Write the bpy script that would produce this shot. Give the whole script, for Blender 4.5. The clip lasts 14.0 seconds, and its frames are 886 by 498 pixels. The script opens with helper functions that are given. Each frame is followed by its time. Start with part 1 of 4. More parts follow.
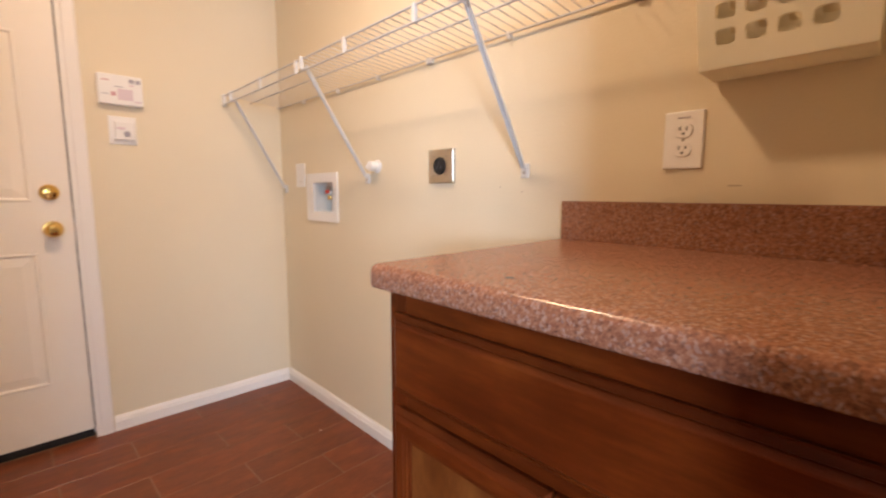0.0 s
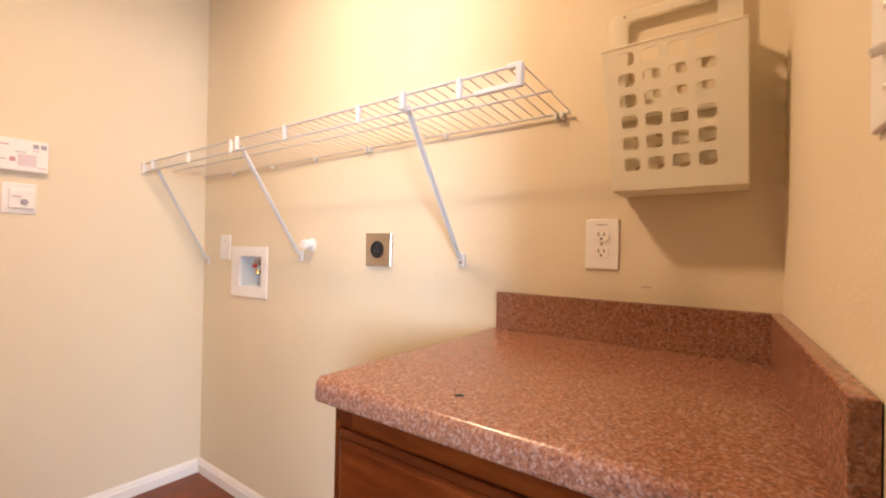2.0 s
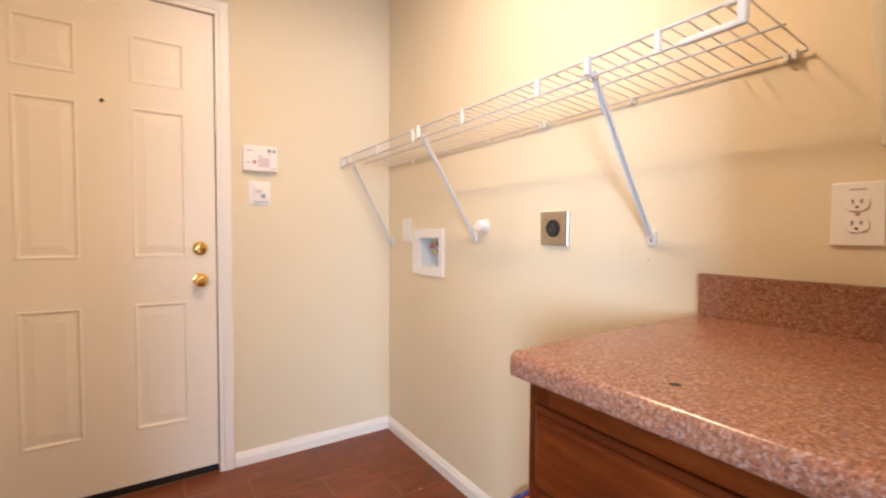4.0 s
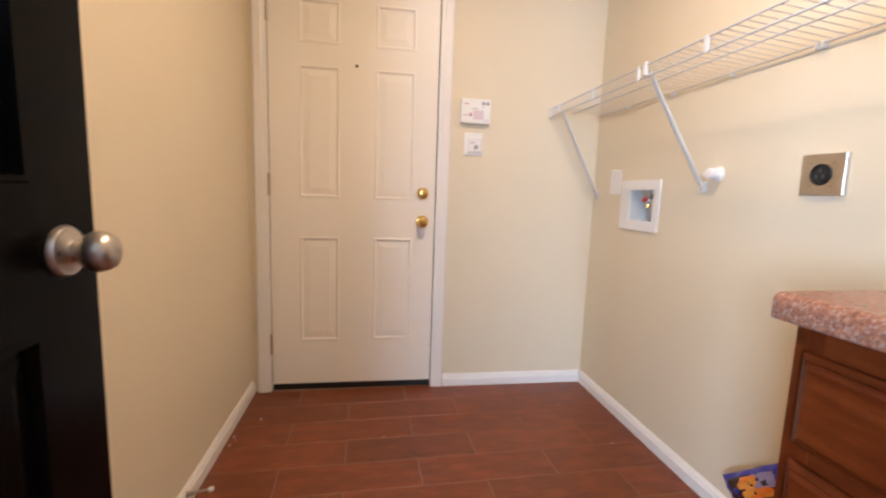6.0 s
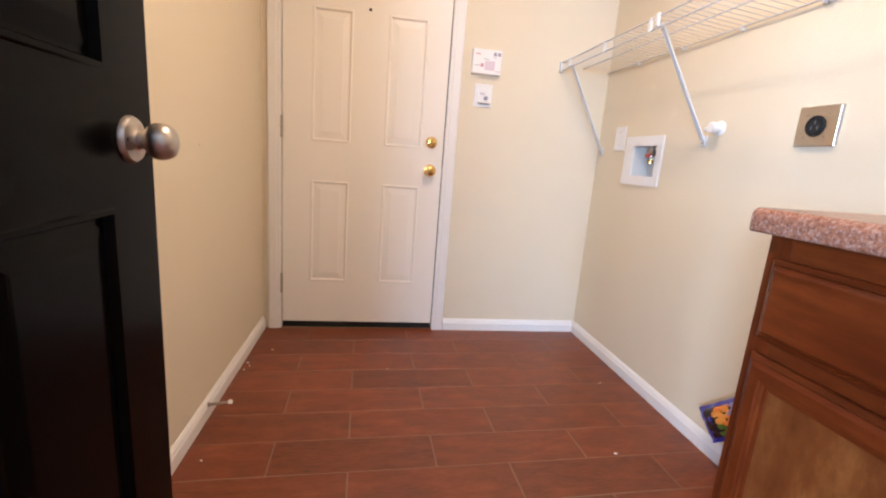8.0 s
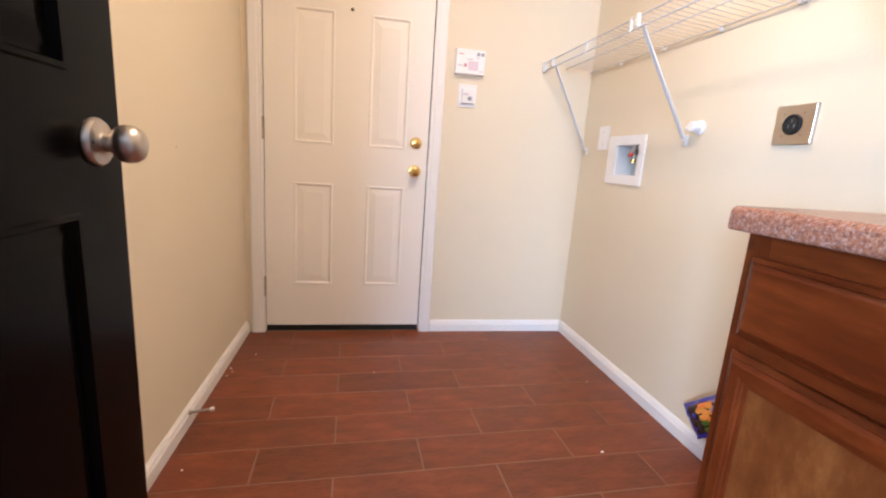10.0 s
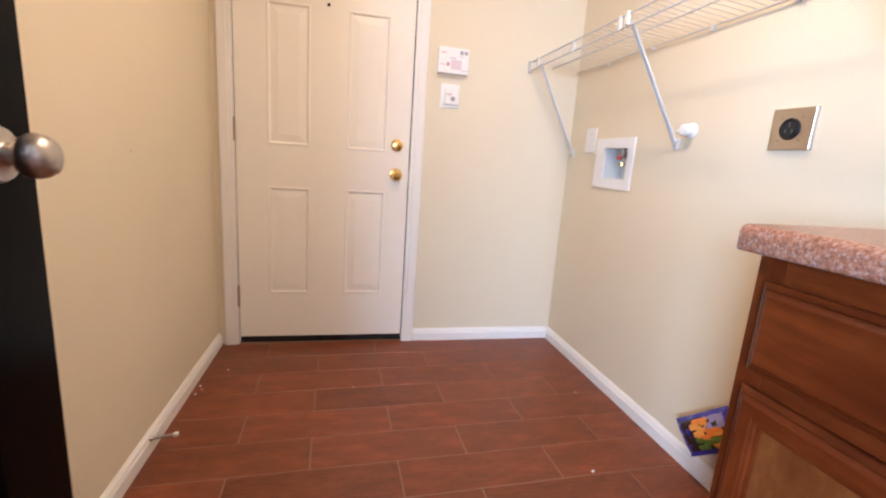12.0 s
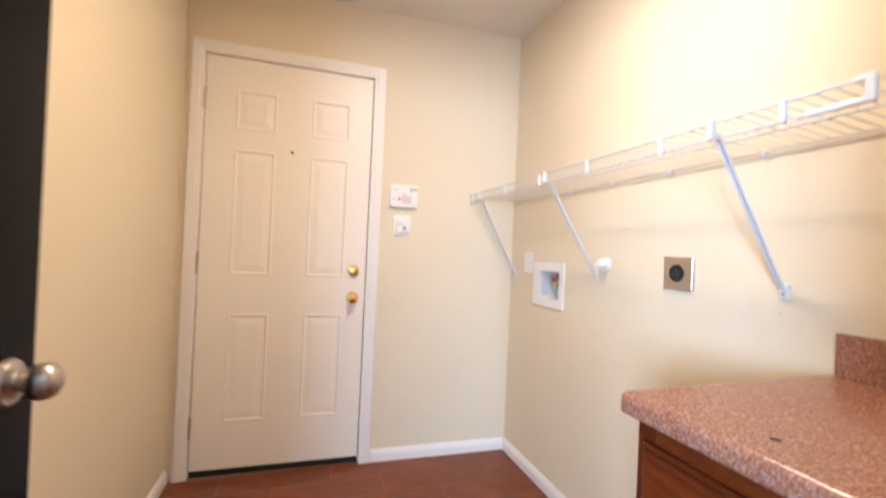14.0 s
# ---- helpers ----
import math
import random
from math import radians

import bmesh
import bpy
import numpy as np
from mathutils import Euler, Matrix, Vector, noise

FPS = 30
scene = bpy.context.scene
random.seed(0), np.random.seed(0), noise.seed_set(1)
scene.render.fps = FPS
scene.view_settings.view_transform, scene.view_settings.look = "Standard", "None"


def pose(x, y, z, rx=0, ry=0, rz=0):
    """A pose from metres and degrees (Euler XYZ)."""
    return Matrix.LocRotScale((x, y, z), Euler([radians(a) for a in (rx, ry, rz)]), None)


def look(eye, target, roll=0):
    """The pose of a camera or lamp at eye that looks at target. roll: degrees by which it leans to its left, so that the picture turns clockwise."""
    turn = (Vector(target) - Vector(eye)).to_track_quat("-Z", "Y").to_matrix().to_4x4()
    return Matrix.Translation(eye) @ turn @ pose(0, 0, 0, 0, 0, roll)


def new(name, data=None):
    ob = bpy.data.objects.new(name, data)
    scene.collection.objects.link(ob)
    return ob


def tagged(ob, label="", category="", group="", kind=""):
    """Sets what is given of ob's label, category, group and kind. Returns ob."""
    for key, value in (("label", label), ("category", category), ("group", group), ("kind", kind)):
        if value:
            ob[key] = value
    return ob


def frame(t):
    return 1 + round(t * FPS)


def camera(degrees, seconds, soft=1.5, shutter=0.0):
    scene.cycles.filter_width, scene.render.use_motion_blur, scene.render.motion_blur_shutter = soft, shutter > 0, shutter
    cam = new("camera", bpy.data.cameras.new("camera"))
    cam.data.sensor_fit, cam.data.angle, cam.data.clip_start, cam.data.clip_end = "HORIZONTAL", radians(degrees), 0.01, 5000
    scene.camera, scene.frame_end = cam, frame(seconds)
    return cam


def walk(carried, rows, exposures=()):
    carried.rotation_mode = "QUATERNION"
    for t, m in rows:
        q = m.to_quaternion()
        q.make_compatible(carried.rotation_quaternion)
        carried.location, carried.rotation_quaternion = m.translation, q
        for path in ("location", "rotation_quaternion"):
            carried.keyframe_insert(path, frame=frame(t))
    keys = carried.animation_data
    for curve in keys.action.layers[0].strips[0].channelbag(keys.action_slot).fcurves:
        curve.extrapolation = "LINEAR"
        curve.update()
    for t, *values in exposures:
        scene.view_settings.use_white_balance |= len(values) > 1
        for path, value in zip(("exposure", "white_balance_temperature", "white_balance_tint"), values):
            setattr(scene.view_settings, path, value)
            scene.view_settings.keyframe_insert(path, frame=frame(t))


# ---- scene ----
cam = camera(91.1, 14.0, soft=2.1, shutter=0.5)
EXPO = [(0.0, -0.37, 6100, 15), (1.5, -0.10, 6150, 17), (3.0, -0.05, 5950, 13), (6.0, -0.22, 5220, 9), (7.0, -0.11, 5080, 10), (10.5, 0.11, 4950, 10), (13.0, 0.02, 4980, 9), (14.0, 0.05, 5000, 7)]
PATH = [
    (0, (0.265, 0.211, 1.029), (1.64, 1.641, 0.779), 0.2),
    (0.5, (0.249, 0.204, 1.05), (1.794, 1.46, 0.861), 0.3),
    (1, (0.223, 0.206, 1.085), (1.863, 1.35, 1.058), 1.2),
    (1.5, (0.214, 0.22, 1.115), (1.841, 1.382, 1.158), 2.0),
    (2, (0.227, 0.226, 1.118), (1.835, 1.415, 1.13), 1.1),
    (2.5, (0.234, 0.237, 1.123), (1.785, 1.5, 1.13), 0.1),
    (3, (0.23, 0.261, 1.119), (1.631, 1.687, 1.108), -0.8),
    (3.2, (0.226, 0.270, 1.117), (1.56, 1.761, 1.088), -0.8),
    (5.5, (0.125, 0.277, 1.061), (0.669, 2.194, 0.895), 2.2),
    (6, (0.1, 0.267, 1.039), (0.413, 2.226, 0.782), 2.0),
    (6.5, (0.082, 0.241, 1.003), (0.306, 2.202, 0.681), 3.3),
    (7, (0.066, 0.205, 0.972), (0.382, 2.138, 0.57), 4.3),
    (7.2, (0.06, 0.193, 0.961), (0.383, 2.125, 0.557), 4.5),
    (9.5, (0.062, 0.171, 0.952), (0.394, 2.1, 0.541), 3.8),
    (10, (0.075, 0.185, 0.956), (0.449, 2.109, 0.556), 4.0),
    (10.5, (0.081, 0.201, 0.958), (0.478, 2.12, 0.557), 4.3),
    (11, (0.087, 0.218, 0.96), (0.482, 2.132, 0.535), 4.1),
    (11.5, (0.095, 0.243, 0.963), (0.493, 2.154, 0.527), 4.1),
    (12, (0.107, 0.275, 0.976), (0.542, 2.186, 0.576), 4.0),
    (12.5, (0.124, 0.306, 0.998), (0.646, 2.203, 0.638), 3.9),
    (13, (0.143, 0.313, 1.038), (0.781, 2.187, 0.752), 3.1),
    (13.5, (0.145, 0.266, 1.081), (0.815, 2.14, 0.877), 2.9),
    (14, (0.097, 0.129, 1.159), (0.695, 2.037, 1.168), 2.6),
]
walk(cam, [(t, look(eye, target, roll)) for t, eye, target, roll in PATH], exposures=EXPO)

# ---- world and light ----
world = bpy.data.worlds.new("world")
scene.world = world
world.use_nodes = True
wt = world.node_tree
sky = wt.nodes.new("ShaderNodeTexSky")
sky.sky_type, sky.sun_disc, sky.sun_elevation, sky.sun_rotation = "NISHITA", False, radians(40), radians(200)
wt.nodes["Background"].inputs["Strength"].default_value = 0.1
wt.links.new(sky.outputs[0], wt.nodes["Background"].inputs["Color"])

# daylight in the opening of the window of the room behind the doorway
sky_lamp = new("window_daylight", bpy.data.lights.new("window_daylight", "AREA"))
sky_lamp.data.shape, sky_lamp.data.size, sky_lamp.data.size_y = "RECTANGLE", 1.1, 1.4
sky_lamp.data.energy, sky_lamp.data.color = 370, (0.75, 0.88, 1.0)
sky_lamp.matrix_world = look((-3.05, -3.1, 1.45), (0.7, 0.75, 1.0))
sky_lamp2 = new("window_daylight", bpy.data.lights.new("window_daylight", "AREA"))
sky_lamp2.data.shape, sky_lamp2.data.size, sky_lamp2.data.size_y = "RECTANGLE", 1.8, 1.5
sky_lamp2.data.energy, sky_lamp2.data.color = 290, (0.75, 0.88, 1.0)
sky_lamp2.matrix_world = look((-1.7, -4.44, 1.45), (0.3, 1.2, 1.0))
# the lit bulb of the ceiling lamp
bulb = new("ceiling_bulb", bpy.data.lights.new("ceiling_bulb", "AREA"))
bulb.data.shape, bulb.data.size = "DISK", 0.15
bulb.data.energy, bulb.data.color = 23, (1.0, 0.66, 0.36)
bulb.location = (0.46, 1.20, 2.355)



# ---- materials ----
def material(name, colour=(0.8, 0.8, 0.8), rough=0.5, metal=0.0, spec=0.5):
    m = bpy.data.materials.new(name)
    m.use_nodes = True
    b = m.node_tree.nodes["Principled BSDF"]
    b.inputs["Base Color"].default_value = (*colour, 1)
    b.inputs["Roughness"].default_value = rough
    b.inputs["Metallic"].default_value = metal
    b.inputs["Specular IOR Level"].default_value = spec
    return m, m.node_tree, b


def node(tree, kind, **values):
    n = tree.nodes.new(kind)
    for key, value in values.items():
        if key in n.inputs.keys():
            n.inputs[key].default_value = value
        else:
            setattr(n, key, value)
    return n


def coords(tree, scale=(1, 1, 1), shuffled=False):
    """Object coordinates in metres, shifted at random from object to object where shuffled."""
    tc = tree.nodes.new("ShaderNodeTexCoord")
    mp = tree.nodes.new("ShaderNodeMapping")
    mp.inputs["Scale"].default_value = scale
    tree.links.new(tc.outputs["Object"], mp.inputs["Vector"])
    if shuffled:
        info = tree.nodes.new("ShaderNodeObjectInfo")
        mul = node(tree, "ShaderNodeMath", operation="MULTIPLY")
        mul.inputs[1].default_value = 57.0
        tree.links.new(info.outputs["Random"], mul.inputs[0])
        tree.links.new(mul.outputs[0], mp.inputs["Location"])
    return mp.outputs["Vector"]


def ramp(tree, source, stops):
    r = tree.nodes.new("ShaderNodeValToRGB")
    e = r.color_ramp.elements
    while len(e) < len(stops):
        e.new(0.5)
    for el, (p, c) in zip(e, stops):
        el.position, el.color = p, (*c, 1)
    tree.links.new(source, r.inputs[0])
    return r.outputs[0]


def mixed(tree, fac, a, b, blend="MIX"):
    n = tree.nodes.new("ShaderNodeMix")
    n.data_type, n.blend_type = "RGBA", blend
    for sock, v in ((n.inputs[0], fac), (n.inputs[6], a), (n.inputs[7], b)):
        if isinstance(v, (int, float)):
            sock.default_value = v
        elif isinstance(v, tuple):
            sock.default_value = (*v, 1)
        else:
            tree.links.new(v, sock)
    return n.outputs[2]


def noisy(tree, vec, scale, detail=4.0, rough=0.55):
    n = node(tree, "ShaderNodeTexNoise", Scale=scale, Detail=detail, Roughness=rough)
    tree.links.new(vec, n.inputs["Vector"])
    return n.outputs["Fac"]


def bumped(tree, b, height, strength, distance):
    n = node(tree, "ShaderNodeBump", Strength=strength, Distance=distance)
    tree.links.new(height, n.inputs["Height"])
    tree.links.new(n.outputs[0], b.inputs["Normal"])


def paint(name, colour, rough, vary, grain, strength, distance=0.002, spec=0.4):
    """Rolled or brushed paint: a little mottling, and the relief of roller or brush."""
    m, t, b = material(name, colour, rough, 0.0, spec)
    v = coords(t)
    dark = tuple(c * (1 - vary) for c in colour)
    c = mixed(t, noisy(t, v, 2.3, 5), dark, colour)
    t.links.new(c, b.inputs["Base Color"])
    bumped(t, b, noisy(t, v, grain, 3), strength, distance)
    return m


M_WALL = paint("wall_paint", (0.73, 0.637, 0.470), 0.6, 0.05, 130, 0.22, 0.003)
# unseen hall walls: dark colour chosen to keep bounced fill low
M_HALL = paint("hall_bounce_cut", (0.20, 0.16, 0.12), 0.6, 0.08, 130, 0.35, 0.003)
M_CEIL = paint("ceiling_paint", (0.80, 0.77, 0.72), 0.8, 0.04, 90, 0.4, 0.003)
M_TRIM = paint("trim_paint", (0.82, 0.79, 0.76), 0.35, 0.03, 60, 0.08)
M_DOOR = paint("door_paint", (0.86, 0.81, 0.74), 0.4, 0.04, 160, 0.08, 0.001)
M_BLACK = paint("black_paint", (0.0022, 0.0020, 0.0020), 0.22, 0.3, 200, 0.05, 0.001, 0.05)
M_PLASTIC = paint("white_plastic", (0.82, 0.80, 0.78), 0.35, 0.02, 60, 0.02)
M_BASKET = paint("basket_plastic", (0.92, 0.895, 0.80), 0.42, 0.04, 80, 0.05)
b = M_BASKET.node_tree.nodes["Principled BSDF"]
tr = M_BASKET.node_tree.nodes.new("ShaderNodeBsdfTranslucent")
tr.inputs["Color"].default_value = (0.92, 0.87, 0.75, 1)
mx = M_BASKET.node_tree.nodes.new("ShaderNodeMixShader")
mx.inputs[0].default_value = 0.50
M_BASKET.node_tree.links.new(b.outputs[0], mx.inputs[1])
M_BASKET.node_tree.links.new(tr.outputs[0], mx.inputs[2])
M_BASKET.node_tree.links.new(mx.outputs[0], M_BASKET.node_tree.nodes["Material Output"].inputs["Surface"])
M_COAT = paint("coated_wire", (0.70, 0.69, 0.67), 0.35, 0.08, 60, 0.03)
M_WIRE = paint("greyed_wire_coat", (0.57, 0.56, 0.57), 0.4, 0.1, 60, 0.03)
M_RUBBER = paint("black_rubber", (0.012, 0.012, 0.012), 0.6, 0.2, 60, 0.1)
M_SLOT = material("slot", (0.02, 0.017, 0.015), 0.7)[0]
M_BOX = paint("box_plastic", (0.68, 0.685, 0.67), 0.4, 0.04, 40, 0.05)
M_CONTACT = material("dull_contact", (0.10, 0.10, 0.11), 0.45)[0]
M_RED = material("red_handle", (0.45, 0.03, 0.02), 0.4)[0]
M_SCUFF = material("scuff", (0.46, 0.37, 0.27), 0.7)[0]
M_INK = material("grey_ink", (0.34, 0.32, 0.38), 0.6)[0]
M_INKRED = material("red_ink", (0.52, 0.27, 0.30), 0.6)[0]
M_INKPINK = material("pale_ink", (0.66, 0.55, 0.60), 0.6)[0]


def metal(name, colour, rough, stretch):
    m, t, b = material(name, colour, rough, 1.0)
    f = noisy(t, coords(t, stretch), 60, 4)
    t.links.new(ramp(t, f, [(0.3, (rough * 0.8,) * 3), (0.7, (rough * 1.25,) * 3)]), b.inputs["Roughness"])
    return m


M_BRASS = metal("polished_brass", (0.80, 0.55, 0.18), 0.16, (1, 1, 1))
M_NICKEL = metal("satin_nickel", (0.50, 0.45, 0.40), 0.38, (1, 1, 8))
M_STEEL = metal("brushed_steel", (0.60, 0.56, 0.50), 0.32, (1, 1, 20))
M_HINGE = metal("dull_steel", (0.42, 0.37, 0.32), 0.42, (1, 1, 3))
M_DUCT = metal("dull_duct", (0.45, 0.36, 0.26), 0.5, (1, 1, 1))

# wood-look floor tile
M_TILE, t, b = material("wood_tile", rough=0.34, spec=0.42)
v = coords(t, (3.2, 10, 1), True)
g = noisy(t, v, 2.2, 7, 0.65)
c = ramp(t, g, [(0.29, (0.074, 0.0135, 0.0037)), (0.5, (0.136, 0.0295, 0.0078)), (0.71, (0.222, 0.058, 0.0168))])
blot = noisy(t, coords(t, (4, 7, 1), True), 2.0, 5)
c = mixed(t, ramp(t, blot, [(0.38, (0, 0, 0)), (0.66, (0.35, 0.35, 0.35))]), c, (0.085, 0.017, 0.006))
info = t.nodes.new("ShaderNodeObjectInfo")
hsv = t.nodes.new("ShaderNodeHueSaturation")
t.links.new(c, hsv.inputs["Color"])
mr = node(t, "ShaderNodeMapRange")
mr.inputs["To Min"].default_value, mr.inputs["To Max"].default_value = 0.80, 1.18
t.links.new(info.outputs["Random"], mr.inputs["Value"])
t.links.new(mr.outputs[0], hsv.inputs["Value"])
t.links.new(hsv.outputs[0], b.inputs["Base Color"])
t.links.new(ramp(t, g, [(0.2, (0.28,) * 3), (0.8, (0.46,) * 3)]), b.inputs["Roughness"])
fine = noisy(t, coords(t, (9, 190, 1), True), 3.0, 5, 0.75)
hsv2 = mixed(t, ramp(t, fine, [(0.42, (0, 0, 0)), (0.66, (0.6, 0.6, 0.6))]), hsv.outputs[0], (0.27, 0.088, 0.034))
t.links.new(hsv2, b.inputs["Base Color"])
bumped(t, b, g, 0.25, 0.002)

M_GROUT = paint("grout", (0.285, 0.175, 0.122), 0.9, 0.35, 220, 0.5)

# speckled laminate of the worktop
M_LAM, t, b = material("speckled_laminate", rough=0.25, spec=0.5)
v = coords(t)
base = ramp(t, noisy(t, v, 190, 6, 0.70), [(0.30, (0.145, 0.049, 0.029)), (0.45, (0.240, 0.098, 0.056)), (0.56, (0.305, 0.138, 0.080)), (0.72, (0.42, 0.25, 0.185))])
vor = node(t, "ShaderNodeTexVoronoi", Scale=330.0)
t.links.new(v, vor.inputs["Vector"])
sep = t.nodes.new("ShaderNodeSeparateColor")
t.links.new(vor.outputs["Color"], sep.inputs[0])
c = mixed(t, ramp(t, sep.outputs[0], [(0.80, (0, 0, 0)), (0.86, (0.28, 0.28, 0.28))]), base, (0.46, 0.37, 0.35))
c = mixed(t, ramp(t, sep.outputs[1], [(0.80, (0, 0, 0)), (0.86, (0.42, 0.42, 0.42))]), c, (0.055, 0.022, 0.020))
t.links.new(c, b.inputs["Base Color"])
bumped(t, b, noisy(t, v, 300, 2), 0.05, 0.001)


def wood(name, along, tint=(1.0, 1.0, 1.0), rough=0.36, across=11.0, run=1.6):
    """Stained cabinet wood with its grain along one axis."""
    m, t, b = material(name, rough=rough, spec=0.17)
    shade = lambda r, g, bl: (r * tint[0], g * tint[1], bl * tint[2])
    s = [across] * 3
    s[along] = run
    v = coords(t, tuple(s), True)
    g = noisy(t, v, 2.4, 8, 0.66)
    c = ramp(t, g, [(0.30, shade(0.052, 0.0076, 0.0010)), (0.5, shade(0.094, 0.0165, 0.0023)), (0.70, shade(0.158, 0.0355, 0.0054))])
    blot = noisy(t, coords(t, (6, 6, 6), True), 1.6, 5)
    c = mixed(t, ramp(t, blot, [(0.35, (0, 0, 0)), (0.68, (0.45, 0.45, 0.45))]), c, shade(0.050, 0.0080, 0.0013))
    knot = node(t, "ShaderNodeTexVoronoi", Scale=5.0)
    t.links.new(coords(t, (1, 1, 1), True), knot.inputs["Vector"])
    c = mixed(t, ramp(t, knot.outputs["Distance"], [(0.03, (0.7, 0.7, 0.7)), (0.075, (0, 0, 0))]), c, shade(0.030, 0.006, 0.002))
    t.links.new(c, b.inputs["Base Color"])
    bumped(t, b, g, 0.12, 0.001)
    b.inputs["Coat Weight"].default_value, b.inputs["Coat Roughness"].default_value = 0.0, 0.25
    return m


M_WOOD_H, M_WOOD_V = wood("stained_wood_level", 1), wood("stained_wood_upright", 2)
# door panels: same wood, with the haze of reflected daylight tinted into its colour
M_WOOD_HAZE = wood("hazed_panel_wood", 2, (1.35, 2.1, 3.0), 0.34, 7.0, 3.0)

# printed plastic bag
M_BAG = paint("blue_film", (0.05, 0.045, 0.46), 0.28, 0.4, 30, 0.3, 0.004, 0.35)
M_BAGDARK = paint("dark_print", (0.05, 0.035, 0.03), 0.25, 0.6, 25, 0.2)
M_ORANGE = paint("orange_print", (0.80, 0.22, 0.02), 0.3, 0.3, 60, 0.1)
M_YELLOW = paint("yellow_print", (0.85, 0.36, 0.05), 0.3, 0.4, 60, 0.1)
M_GREEN = paint("green_print", (0.16, 0.28, 0.03), 0.3, 0.6, 60, 0.1)
M_LILAC = paint("lilac_print", (0.30, 0.26, 0.55), 0.3, 0.4, 60, 0.1)
M_GLOW, t, b = material("lit_diffuser", (0.9, 0.85, 0.75), 0.4)
b.inputs["Emission Color"].default_value, b.inputs["Emission Strength"].default_value = (1.0, 0.66, 0.36, 1), 45.0
M_GLASS, t, b = material("clear_glass", (1, 1, 1), 0.02)
b.inputs["Transmission Weight"].default_value = 1.0


# ---- building helpers ----
def mesh_of(bm, name, smooth=False):
    bmesh.ops.recalc_face_normals(bm, faces=bm.faces[:])
    me = bpy.data.meshes.new(name)
    bm.to_mesh(me)
    bm.free()
    if smooth:
        for p in me.polygons:
            p.use_smooth = True
        me.set_sharp_from_angle(angle=radians(40))
    return me


def part(name, bm, mat, parent=None, label="", smooth=False):
    me = mesh_of(bm, name, smooth)
    me.materials.append(mat)
    ob = new(name, me)
    if parent is not None:
        ob.parent = parent
    return tagged(ob, label)


def thing(name, label, category, place=None, group=""):
    ob = new(name)
    ob.empty_display_size = 0.05
    if place is not None:
        ob.matrix_world = place
    return tagged(ob, label, category, group)


def structure(name, bm, mat, label="", smooth=False, parent=None):
    return tagged(part(name, bm, mat, parent, label, smooth), kind="structure" if parent is None else "")


def add_box(bm, lo, hi, bevel=0.0, seg=2):
    vs = [bm.verts.new((x, y, z)) for x in (lo[0], hi[0]) for y in (lo[1], hi[1]) for z in (lo[2], hi[2])]
    fs = [bm.faces.new([vs[i] for i in f]) for f in ((0, 1, 3, 2), (4, 6, 7, 5), (0, 4, 5, 1), (2, 3, 7, 6), (0, 2, 6, 4), (1, 5, 7, 3))]
    if bevel:
        edges = {e for f in fs for e in f.edges}
        bmesh.ops.bevel(bm, geom=list(edges), offset=bevel, segments=seg, affect="EDGES", profile=0.5)
    return bm


def box(lo, hi, bevel=0.0, seg=2):
    return add_box(bmesh.new(), lo, hi, bevel, seg)


def prism(poly, z0, z1, bevel=0.0, seg=3, only_top=False):
    """An upright prism over a polygon in plan."""
    bm = bmesh.new()
    lo = [bm.verts.new((x, y, z0)) for x, y in poly]
    hi = [bm.verts.new((x, y, z1)) for x, y in poly]
    bm.faces.new(lo[::-1])
    top = bm.faces.new(hi)
    n = len(poly)
    for i in range(n):
        bm.faces.new((lo[i], lo[(i + 1) % n], hi[(i + 1) % n], hi[i]))
    if bevel:
        es = list(top.edges) if only_top else bm.edges[:]
        bmesh.ops.bevel(bm, geom=es, offset=bevel, segments=seg, affect="EDGES", profile=0.5)
    return bm


def lathe(profile, axis=(1, 0, 0), origin=(0, 0, 0), seg=28):
    """Turn (radius, height) pairs round an axis through origin."""
    bm = bmesh.new()
    q = Vector((0, 0, 1)).rotation_difference(Vector(axis))
    rings = []
    for r, h in profile:
        rings.append([bm.verts.new(q @ Vector((r * math.cos(a), r * math.sin(a), h)) + Vector(origin)) for a in (2 * math.pi * k / seg for k in range(seg))])
    for a, c in zip(rings, rings[1:]):
        for k in range(seg):
            bm.faces.new((a[k], a[(k + 1) % seg], c[(k + 1) % seg], c[k]))
    bm.faces.new(rings[0][::-1])
    bm.faces.new(rings[-1])
    return bm


def add_rod(bm, a, c, r, seg=8):
    a, c = Vector(a), Vector(c)
    q = Vector((0, 0, 1)).rotation_difference((c - a).normalized())
    ring = [q @ Vector((r * math.cos(2 * math.pi * k / seg), r * math.sin(2 * math.pi * k / seg), 0)) for k in range(seg)]
    va, vc = [bm.verts.new(a + p) for p in ring], [bm.verts.new(c + p) for p in ring]
    for k in range(seg):
        bm.faces.new((va[k], va[(k + 1) % seg], vc[(k + 1) % seg], vc[k]))
    bm.faces.new(va[::-1])
    bm.faces.new(vc)
    return bm


def rod(a, c, r, seg=8):
    return add_rod(bmesh.new(), a, c, r, seg)


